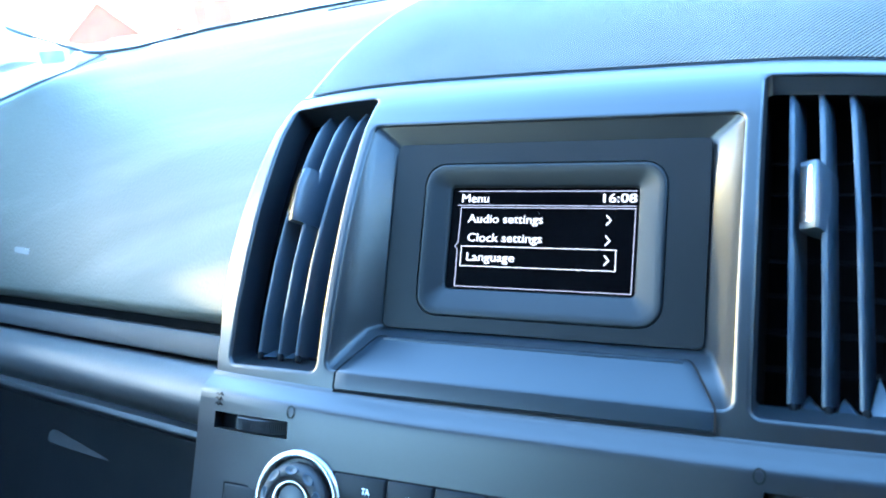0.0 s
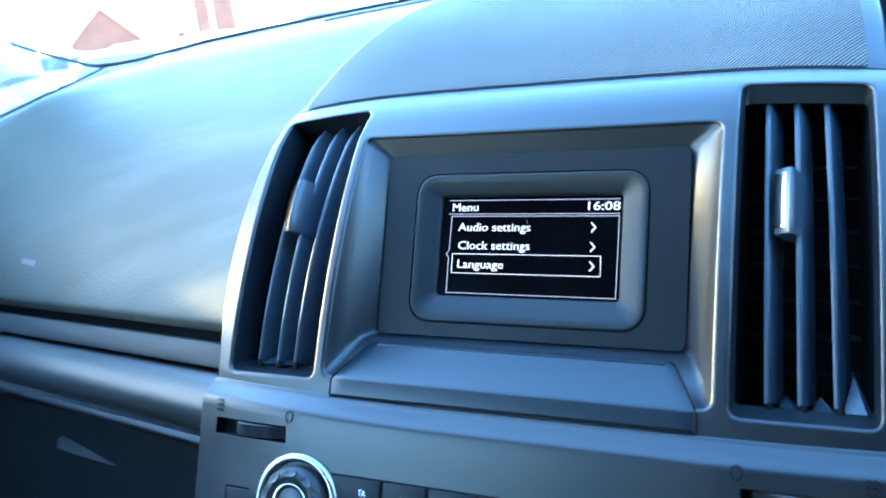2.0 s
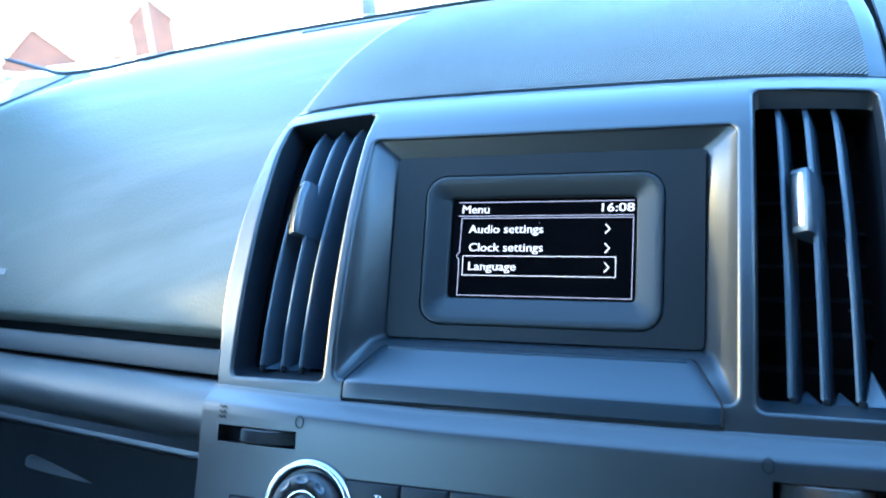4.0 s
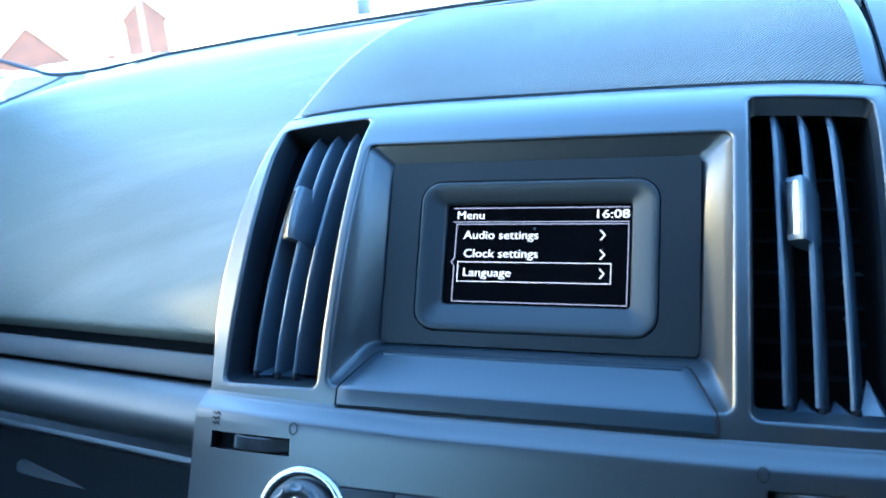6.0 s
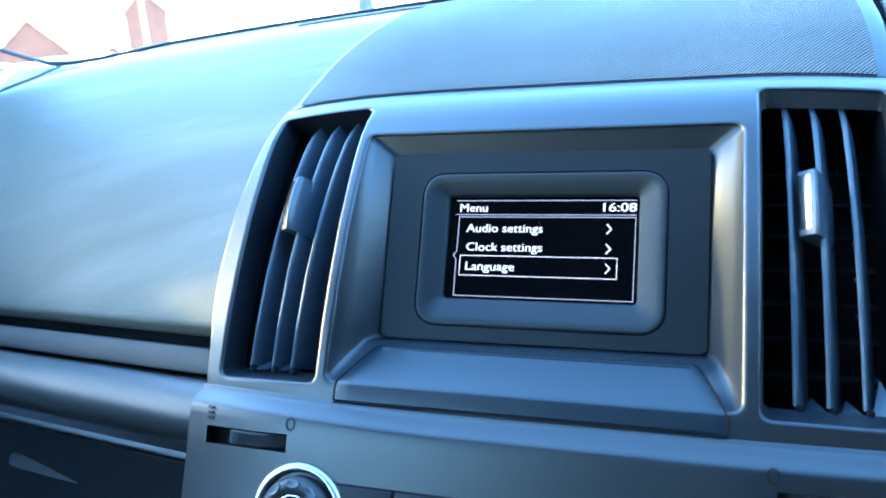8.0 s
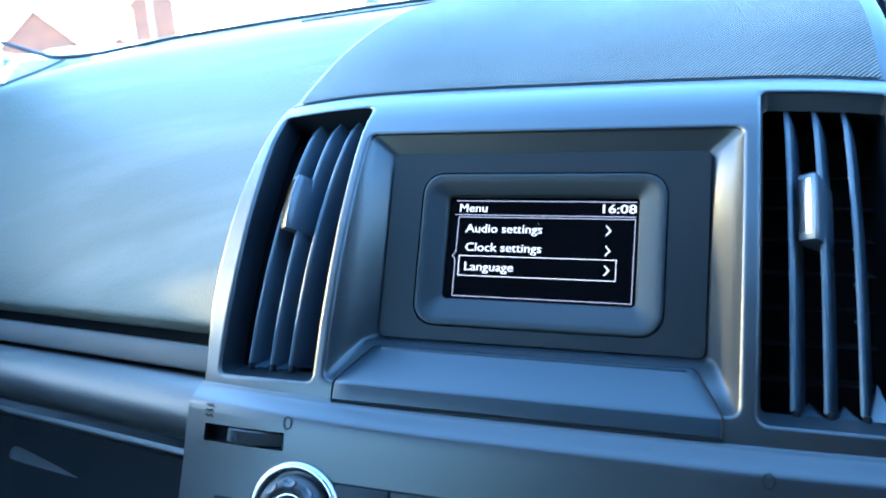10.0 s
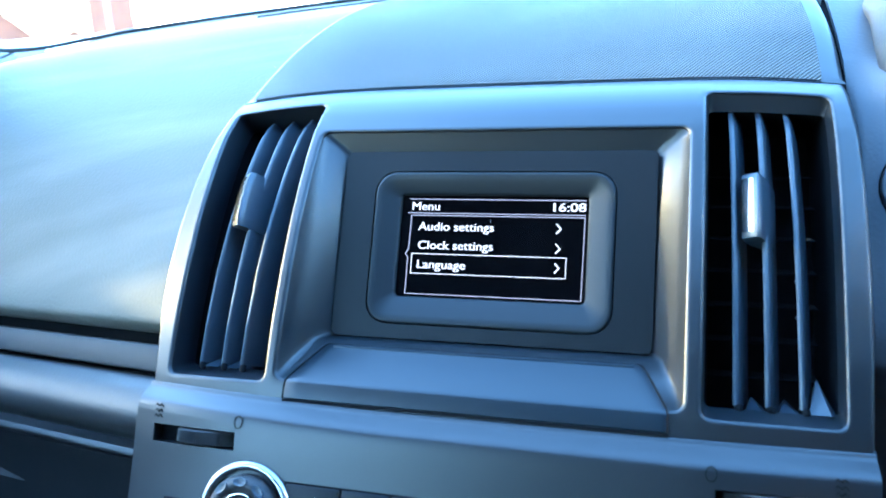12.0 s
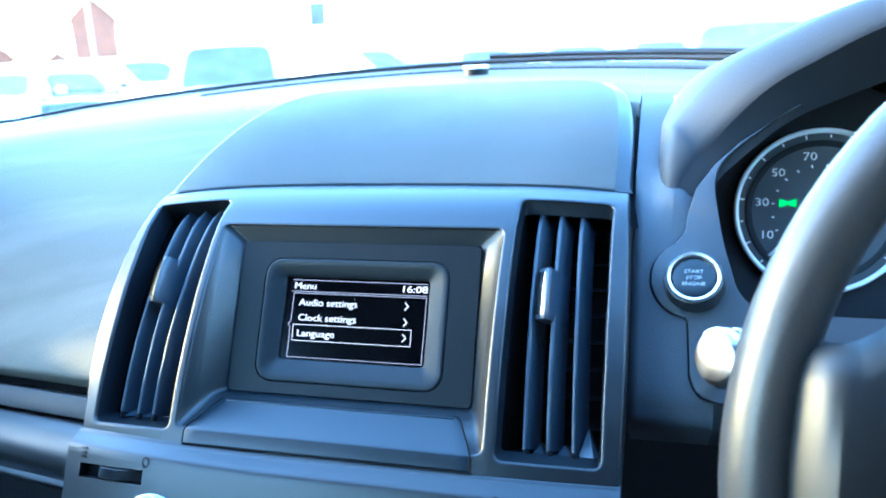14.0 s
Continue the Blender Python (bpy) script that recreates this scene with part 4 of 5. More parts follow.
def panel_mesh():
    bm = bmesh.new()
    gx = grid_lines([-0.1845, -0.1703, -0.1168, 0.1168, 0.1703, 0.1835], 0.008)
    gz = grid_lines([-0.200, -0.060], 0.012)[:-1] + grid_lines([-0.060, -0.0490, -0.0470, -0.0400, -0.0378, -0.0340], 0.0019)[:-1] + grid_lines([-0.0340, -0.0160], 0.0007)
    slots = ((-0.1703, -0.1168, -0.0470, -0.0378), (0.1168, 0.1703, -0.0490, -0.0400))
    verts = {(i, j): bm.verts.new((x, panel_y(x, z), z)) for i, x in enumerate(gx) for j, z in enumerate(gz)}
    for i in range(len(gx) - 1):
        for j in range(len(gz) - 1):
            x, z = (gx[i] + gx[i + 1]) / 2, (gz[j] + gz[j + 1]) / 2
            if not any(a < x < b and c < z < d for a, b, c, d in slots):
                bm.faces.new([verts[p] for p in ((i, j), (i + 1, j), (i + 1, j + 1), (i, j + 1))])
    for v in [v for v in bm.verts if not v.link_faces]:
        bm.verts.remove(v)
    rim = [e for e in bm.edges if len(e.link_faces) == 1]
    got = bmesh.ops.extrude_edge_only(bm, edges=rim)
    for v in [g for g in got["geom"] if isinstance(g, bmesh.types.BMVert)]:
        v.co.y += 0.016
    return bm


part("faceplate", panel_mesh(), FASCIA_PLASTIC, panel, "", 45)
for s in (-1, 1):
    dz = 0.0 if s < 0 else -0.002
    bm = bmesh.new()
    lathe([(0, -0.0036), (0.0200, -0.0036), (0.0208, -0.0030), (0.0208, 0.0030), (0.0200, 0.0036), (0, 0.0036)], 240, bm=bm)
    for v in bm.verts:
        k = round(math.atan2(v.co.y, v.co.x) / (2 * math.pi) * 240)
        if k % 2 and v.co.xy.length > 0.0205:
            v.co.x *= 0.970
            v.co.y *= 0.970
    bmesh.ops.transform(bm, matrix=pose(s * 0.1385, panel_y(s * 0.1385, -0.042) + 0.0175, -0.0424 + dz), verts=bm.verts)
    part("thumbwheel", bm, RUBBER, panel, "ribbed heated-seat thumbwheel", 25)
    part("slot_floor", rbox((0.058, 0.001, 0.014), (s * 0.1435, panel_y(s * 0.143, -0.042) + 0.012, -0.0424 + dz), 0), DARK, panel)
    # off mark and heat mark beside the wheel
    x, z = s * 0.1152, -0.0325 - (0.0012 if s > 0 else 0)
    ring = [[Vector((x + r * math.cos(t) * 0.85, panel_y(x + r * math.cos(t), z + r * math.sin(t)) - 0.0007, z + r * math.sin(t) * 1.15)) for t in [2 * math.pi * k / 24 for k in range(24)]] for r in (0.0030, 0.0024)]
    part("off_mark", thick(loft(ring, ring_closed=True), 0.0002), INK_DARK, panel)
    xm, zm = s * 0.1675, -0.0308 - (0.0035 if s > 0 else 0)
    bars = []
    for q in (-1, 0, 1):
        for k in range(8):
            f = lambda t: (xm - 0.0022 + t * 0.00056, zm + q * 0.0028 + 0.0006 * math.sin(t * 1.35))
            bars.append((*f(k), *f(k + 1), 0.0006))
    part("heat_mark", strips(bars, panel_y(xm, zm) - 0.0005), INK_DARK, panel)


def knob(x, z):
    m = pose(x, panel_y(x, z) + 0.004, z, 90, 0, 0)
    body = part("volume_knob", lathe([(0.0192, 0.0), (0.0192, 0.0070), (0.0186, 0.0098), (0.0172, 0.0118), (0.0152, 0.0128), (0.0132, 0.0126), (0.0118, 0.0112), (0.0108, 0.0100), (0, 0.0098)], 72, m), RUBBER, panel, "dark domed volume knob with finger dimples", 40)
    part("outer_ring", lathe([(0.0262, 0.0), (0.0262, 0.0046), (0.0256, 0.0064), (0.0244, 0.0076), (0.0230, 0.0078), (0.0216, 0.0068), (0.0206, 0.0044), (0.0200, 0.0)], 80, m), SATIN, body, "satin chrome ring", 60)
    part("inner_ring", lathe([(0.0108, 0.008), (0.0108, 0.0112), (0.0103, 0.0122), (0.0094, 0.0122), (0.0086, 0.0114), (0.0084, 0.008)], 56, m), CHROME, body, "chrome ring", 60)
    part("cap", lathe([(0.0086, 0.009), (0.0080, 0.0106), (0.005, 0.0112), (0, 0.0114)], 48, m), LID_PLASTIC, body)
    for k in range(9):
        a = 2 * math.pi * k / 9 + 0.2
        g = pose(0.0158 * math.cos(a), 0.0158 * math.sin(a), 0.01255) @ Euler((0, radians(16), a)).to_matrix().to_4x4()
        part("finger_dimple", lathe([(0, -0.0002), (0.0014, 0.0001), (0.0021, 0.0005), (0.0025, 0.0005), (0.0028, -0.0006)], 16, m @ g @ Matrix.Diagonal((0.85, 1.5, 1, 1))), BLADE, body, "", 50)


knob(-0.1062, -0.0765)


def key(x0, x1, z0, z1, text="", tx=0.0, tz=0.0, size=0.005):
    x, z = (x0 + x1) / 2, (z0 + z1) / 2
    y = panel_y(x, z)
    ob = part("key", rbox((x1 - x0 - 0.0010, 0.006, z1 - z0 - 0.0010), (x, y + 0.0020, z), 0.0011, 3), PANEL_PLASTIC, panel, "black key")
    # dark plate round the key stands for its gap's shade
    part("key_gap_shade", rbox((x1 - x0 + 0.0004, 0.0008, z1 - z0 + 0.0004), (x, y - 0.0001, z), 0), DARK, ob)
    if text:
        letters("key_label", text, size, (tx, y - 0.00125, tz), INK, ob, 0.8, 0.012, "CENTER", label="white key lettering")


key(-0.0860, -0.0556, -0.0745, -0.0590, "TA", -0.0668, -0.0682, 0.0044)
key(-0.0556, -0.0298, -0.0745, -0.0590, "CD", -0.0420, -0.0692, 0.0044)
key(-0.0298, -0.0030, -0.0745, -0.0590)
key(-0.0030, 0.0240, -0.0745, -0.0590)
key(0.0240, 0.0500, -0.0745, -0.0590)
key(-0.1560, -0.1290, -0.0900, -0.0745)

# ---------------------------------------------------------------- driver's side
TIP = math.degrees(math.atan2(0.10, 0.16))
COWL = pose(0, 0.070, 1.06 + 0.090, -TIP, 0, 0)   # plane of the binnacle's lip: x right, y ahead, z up along it
MID = 0.420
binnacle = thing("instrument_binnacle", "black hooded instrument binnacle behind the steering wheel", "binnacle", COWL)


AXES = COWL.inverted() @ pose(0, 0, 1.06)
# half of the hood: its lip and its crest from the dashboard up to the middle, x right, y ahead, z up from the dashboard's foot
LIP = spline([(0.2105, 0.0985, 0.1175), (0.2110, 0.1012, 0.1295), (0.2145, 0.1085, 0.1455), (0.2225, 0.1140, 0.1585), (0.2306, 0.1170, 0.1680), (0.2646, 0.119, 0.2033), (0.2973, 0.119, 0.2237), (0.345, 0.118, 0.246), (0.42, 0.117, 0.262)], 60)
CREST = spline([(0.2085, 0.0995, 0.1190), (0.2035, 0.1092, 0.1335), (0.2003, 0.1270, 0.1530), (0.2005, 0.150, 0.1690), (0.2030, 0.186, 0.1830), (0.2226, 0.208, 0.2105), (0.2599, 0.200, 0.2310), (0.3178, 0.190, 0.2548), (0.42, 0.190, 0.285)], 60)


def both_sides(half):
    """Mirror a curve at the hood's middle."""
    return half + [Vector((2 * MID - p.x, p.y, p.z)) for p in half[-2::-1]]


rings = []
for f, out in ((0.0, 0.0), (0.03, 0.0040), (0.10, 0.0085), (0.22, 0.0132), (0.36, 0.0165), (0.48, 0.0175), (0.6, 0.0160), (0.8, 0.0095), (0.92, 0.0038), (1.0, 0.0)):
    ring = []
    for k, (a, b) in enumerate(zip(LIP, CREST)):
        full = min(1.0, k / 26)
        ring.append(a.lerp(b, f) + Vector((-0.45 * (1 - k / 59), -0.55, 0.75)) * out * 0.8 * full ** 1.6)
    rings.append(both_sides(ring))
for back, down in ((0.012, 0.0006), (0.035, 0.006), (0.08, 0.026), (0.15, 0.075)):
    rings.append(both_sides([b + Vector((0.35 * back * (1 - k / 59), back, -down)) for k, b in enumerate(CREST)]))
part("hood", loft([[AXES @ p for p in r] for r in rings]), HOOD_SKIN_SHADED, binnacle, "black leather-grained hood", 80)
rows = []
for g in (0.0, 0.15, 0.5, 1.0):
    row = []
    for k, p in enumerate(both_sides(LIP)):
        q = AXES @ p
        s = 1 if p.x < MID else -1
        full = min(1.0, min(k, 118 - k) / 14)
        row.append(q.lerp(Vector((q.x + s * 0.016 * full, max(q.y, 0.0) + 0.004, q.z - 0.012 * full)), g))
    rows.append(row)
part("hood_lining", loft(rows), HOOD_LINING, binnacle, "dark lining under the hood", 50)

# knee panel beside the fascia, and the smooth switch panel that stands proud of it round the gauges
flat = [Vector((0, y, z)) for z, y in ((0.050, 0.0065), (0.03, 0.0015), (0.0, 0.0), (-0.04, 0.0), (-0.07, 0.0015), (-0.085, 0.006), (-0.095, 0.016), (-0.10, 0.06))]


def swell(row):
    """Raise a row of the panel into a soft fillet where the hood runs out on it."""
    return [p - Vector((0, 0.0095 * math.exp(-((p.x - 0.211) / 0.013) ** 2 - ((p.z - 0.062) / 0.019) ** 2), 0)) for p in row]


rows = []
for x in grid_lines([0.1846, 0.210], 0.003):
    row = [AXES @ Vector((x, y, dash_z(x, y))) for y in (0.262, 0.25, 0.235, 0.22, 0.205, 0.19, 0.175, 0.16, 0.147, 0.135, 0.125)]
    rows.append(swell(spline(row + [p + Vector((x, 0.004 if x < 0.186 else 0, 0)) for p in flat], 60)))
part("knee_panel", thick(loft(rows), 0.003), KNEE_SKIN, binnacle, "black grained panel beside the fascia", 60)
rows = [swell(spline([AXES @ Vector((x, 0.125, dash_z(x, 0.125)))] + [p + Vector((x, 0.0002, 0)) for p in flat], 30)) for x in grid_lines([0.2095, 0.236], 0.004)]
part("knee_panel", thick(loft(rows), 0.003), KNEE_SKIN, binnacle, "", 60)
part("lower_panel", thick(loft([[Vector((x, y, z)) for z, y in ((-0.030, 0.0), (-0.07, 0.0015), (-0.085, 0.006), (-0.095, 0.016), (-0.10, 0.06))] for x in (0.236, 0.45, 0.66)]), 0.003), HOOD_SKIN_SHADED, binnacle)
boss = [(0.2226 + 0.0262 * math.cos(radians(115 + 140 * k / 10)), -0.0015 + 0.0262 * math.sin(radians(115 + 140 * k / 10))) for k in range(11)]
seam = [(0.640, 0.020), (0.622, 0.061), (0.604, 0.0783), (0.552, 0.1215), (0.50, 0.150), (0.42, 0.163), (0.34, 0.150), (0.288, 0.1215), (0.2525, 0.0953), (0.2358, 0.0783), (0.2241, 0.0613), (0.2188, 0.0426), (0.2170, 0.0300)]
outer = seam + boss + [(0.2180, -0.0268), (0.2200, -0.0300), (0.2207, -0.0449), (0.2215, -0.0645), (0.2240, -0.0720), (0.2285, -0.0772), (0.2369, -0.0795), (0.640, -0.0795)]
well = [(0.640, -0.0240), (0.50, -0.0235)] + [(p.x, p.y) for p in spline([(0.2900, -0.0228, 0), (0.2640, -0.0205, 0), (0.2510, -0.0100, 0), (0.2455, 0.0070, 0), (0.2410, 0.0246, 0), (0.2375, 0.0470, 0), (0.2358, 0.0640, 0), (0.2400, 0.0790, 0), (0.2545, 0.0945, 0), (0.2890, 0.1206, 0), (0.3405, 0.1492, 0), (0.42, 0.1622, 0)], 56)] + [(0.50, 0.1492), (0.552, 0.1206), (0.640, 0.012)]
bm = bmesh.new()
rows = [[bm.verts.new((x + gx, y, z + gz)) for x, z in outer] for y, gx, gz in ((0.002, 0, 0), (-0.0018, 0, 0), (-0.0027, 0.0005, 0), (-0.0030, 0.0014, 0))]
for p, q in zip(rows, rows[1:]):
    for k in range(len(p) - 1):
        bm.faces.new((p[k], p[k + 1], q[k + 1], q[k]))
bridge(bm, rows[-1], [bm.verts.new((x, -0.0030, z)) for x, z in well[::-1]], False)
# dark strip drawn for the shade along the switch panel's step
part("panel_gap_shade", loft([[Vector((x + g, -0.0004, z)) for x, z in outer[12:-1]] for g in (-0.0009, 0.0004)]), DARK, binnacle)
part("switch_panel", bm, SWITCH_PLASTIC, binnacle, "smooth black switch panel with a rounded step", 40)
rings = [[Vector((MID + (x - MID) * f, y, 0.05 + (z - 0.05) * f + 0.5 * max(y, 0) * min(1.0, max(0.0, z / 0.08)))) for x, z in well] for f, y in ((1.0, -0.003), (0.997, -0.001), (1.005, 0.012), (1.02, 0.05), (1.05, 0.12), (1.06, 0.165), (0.1, 0.17))]
part("gauge_well", loft(rings), HOOD_LINING, binnacle, "dark well round the gauges", 50)

button = thing("start_button", "round engine start button with a chrome ring", "button", COWL @ pose(0.2234, -0.005, -0.0044, 84, 0, -3) @ Matrix.Scale(0.88, 4))
part("collar", lathe([(0.0215, -0.004), (0.0205, 0.006), (0.0200, 0.0090), (0.0185, 0.0100), (0.018, 0.006)], 56), SWITCH_PLASTIC, button)
part("ring", lathe([(0.0192, 0.006), (0.0190, 0.0112), (0.0180, 0.0124), (0.0164, 0.0118), (0.0156, 0.0098), (0.0154, 0.006)], 64), RING, button, "satin chrome ring")
part("push_cap", lathe([(0.0153, 0.006), (0.0150, 0.0092), (0.0135, 0.0098), (0.006, 0.0094), (0, 0.0093)], 56), LID_PLASTIC, button, "blue-black push cap")
for k, word in enumerate(("START", "STOP", "ENGINE")):
    letters("cap_lettering", word, 0.0038, (0, 0, 0), INK_GREY, button, 1.2, 0.0, "CENTER", pose(0, 0.0032 - 0.0048 * k, 0.0100) @ pose(0, 0, 0, -90, 0, 0), "pale lettering")

# gauge
GAUGE = pose(0.3208, 0.209, 1.06 + 0.1068, -15, 0, 0)
gauge = thing("speedometer", "round black speedometer with white numerals and chrome ring", "gauge", GAUGE)
up = pose(0, 0, 0, 90, 0, 0)
part("dial", lathe([(0.0630, 0), (0.0630, 0.001), (0, 0.001)], 72, up), DIAL, gauge, "dark dial face")
part("ring", lathe([(0.0620 + 0.0020 * math.cos(radians(t)), 0.003 + 0.0024 * math.sin(radians(t))) for t in range(-60, 241, 25)], 96, up), GAUGE_RING, gauge, "pale satin ring")
part("inner_step", lathe([(0.0550, 0.001), (0.0548, 0.0022), (0.0540, 0.0024), (0.0500, 0.001)], 72, up), HOOD_LINING, gauge)
bm = lathe([(0.100, -0.006), (0.100, -0.003), (0.0, -0.003)], 64, up)
part("dial_surround", bm, HOOD_LINING, gauge)
part("dial_surround", rbox((0.20, 0.004, 0.17), (0.165, 0.0085, 0.005), 0.001), HOOD_LINING, gauge)


def dial_angle(v):
    return radians(223.5 - 1.742 * v)


for v in range(0, 151, 10):
    a = dial_angle(v)
    part("tick", rbox((0.0034 if v % 20 else 0.0022, 0.0004, 0.0011), (0.0580 * math.cos(a), -0.0013, 0.0580 * math.sin(a)), 0, 1, (0, -math.degrees(a), 0)), INK, gauge)
    b = 0.0350
    part("tick", rbox((0.0020, 0.0004, 0.0010), (b * math.cos(a), -0.0013, b * math.sin(a)), 0, 1, (0, -math.degrees(a), 0)), INK, gauge)
for v in (10, 30, 50, 70, 90, 110, 130):
    a = dial_angle(v)
    letters("numeral", str(v), 0.0088, (0.0432 * math.cos(a), -0.0013, 0.0432 * math.sin(a) - 0.003), INK, gauge, 1.2, 0.0, "CENTER", label="white numeral")
a = dial_angle(0)
part("needle", rbox((0.058, 0.0012, 0.0020), (0.0225 * math.cos(a), -0.0045, 0.0225 * math.sin(a)), 0.0005, 1, (0, -math.degrees(a), 0)), INK, gauge, "white needle")
part("needle_hub", lathe([(0.0105, 0.001), (0.0100, 0.0065), (0.0080, 0.0075), (0, 0.0075)], 40, up), RUBBER, gauge)
bm = bmesh.new()
for sx in (-1, 1):
    bm.faces.new([bm.verts.new((-0.0240 + sx * x, -0.0016, 0.0058 + z)) for x, z in ((0.0004, 0.0014), (0.0036, 0.0024), (0.0062, 0.0034), (0.0062, -0.0034), (0.0036, -0.0024), (0.0004, -0.0014))])
part("telltale", thick(bm, 0.0003), GREEN, gauge, "green glowing telltale")

# stalk with a silver end
stalk_m = look((0.2262, -0.1045, 1.06 + 0.1046), (0.50, 0.16, 1.06 + 0.004)) @ pose(0, 0, 0, 180, 0, 0) @ Matrix.Scale(0.88, 4)
stalk = thing("column_stalk", "black column stalk with a bright silver end cap", "stalk", stalk_m)
part("end_cap", lathe([(0, -0.0008), (0.0115, -0.0003), (0.0130, 0.0006), (0.0138, 0.0020), (0.0138, 0.0030)], 56), SATIN, stalk, "brushed silver end cap", 30)
part("bevel_ring", lathe([(0.0138, 0.0022), (0.0147, 0.0026), (0.0154, 0.0044), (0.0155, 0.0072), (0.0150, 0.0082), (0.0136, 0.0084)], 56), CHROME, stalk, "polished ring", 30)
part("groove", lathe([(0.0137, 0.0080), (0.0137, 0.0108)], 48), DARK, stalk, "dark groove")
part("bevel_ring", lathe([(0.0136, 0.0104), (0.0150, 0.0106), (0.0156, 0.0118), (0.0156, 0.0150), (0.0148, 0.0162), (0.0136, 0.0164)], 56), CHROME, stalk, "polished ring", 30)
part("collar", lathe([(0.0130, 0.0160), (0.0146, 0.0170), (0.0156, 0.0185), (0.0160, 0.0290), (0.0150, 0.0305), (0, 0.0305)], 48), PANEL_PLASTIC, stalk, "black collar")
part("arm", lathe([(0.0130, 0.030), (0.0122, 0.06), (0.0105, 0.12), (0.0120, 0.20), (0.0120, 0.24), (0, 0.24)], 40), PANEL_PLASTIC, stalk, "black arm")

# steering wheel
WHEEL = pose(0.4290, -0.160, 1.06 + 0.0805, -15, 0, 0)
wheel = thing("steering_wheel", "black leather steering wheel with spokes", "steering wheel", WHEEL)
R, TUBE = 0.1900, 0.0148
rings = []
for k in range(96):
    a = 2 * math.pi * k / 96
    c = Vector((math.cos(a), 0, math.sin(a)))
    rings.append([c * (R + 0.92 * TUBE * math.cos(t)) + Vector((0, 1.08 * TUBE * math.sin(t), 0)) for t in [2 * math.pi * j / 20 for j in range(20)]])
part("rim", loft(rings, ring_closed=True, loop_closed=True), LEATHER, wheel, "stitched black leather rim", 80)
bm = lathe([(0, -0.035), (0.060, -0.035), (0.078, -0.028), (0.086, -0.012), (0.086, 0.058), (0.076, 0.071), (0.04, 0.078), (0, 0.080)], 48, pose(0, 0.03, 0, 90, 0, 0))
part("hub", bm, SPOKE, wheel, "black airbag hub", 40)
for turn, wide in ((177.5, 1.0), (2.5, 1.0), (270, 0.6)):
    a = radians(turn)
    d, side = Vector((math.cos(a), 0, math.sin(a))), Vector((-math.sin(a), 0, math.cos(a)))
    rows = []
    for f, w, y in ((0.05, 0.086, 0.002), (0.085, 0.082, 0.002), (0.115, 0.074, 0.002), (0.138, 0.060, -0.002), (0.152, 0.050, -0.012), (0.161, 0.046, -0.021), (0.168, 0.044, -0.025), (0.174, 0.043, -0.021), (0.180, 0.043, -0.010), (0.187, 0.044, 0.002)):
        rows.append([d * f + side * (w * wide * c) + Vector((0, y + h, 0)) for c, h in ((-1, 0.010), (-0.9, 0.002), (-0.7, -0.002), (0, -0.004), (0.7, -0.002), (0.9, 0.002), (1, 0.010), (0.9, 0.018), (-0.9, 0.018))])
    part("spoke", loft(rows, ring_closed=True, cap=True), SPOKE, wheel, "satin spoke", 60)


# ---------------------------------------------------------------- outside
PAINTS = {n: surface("paint_" + n, c, 0.3, 0.0, grain=200, bump=0.0, vary=0.03, coat=0.8) for n, c in
          (("white", (0.78, 0.79, 0.80)), ("silver", (0.50, 0.52, 0.54)), ("blue", (0.16, 0.27, 0.42)), ("black", (0.03, 0.03, 0.035)), ("grey", (0.22, 0.24, 0.26)))}


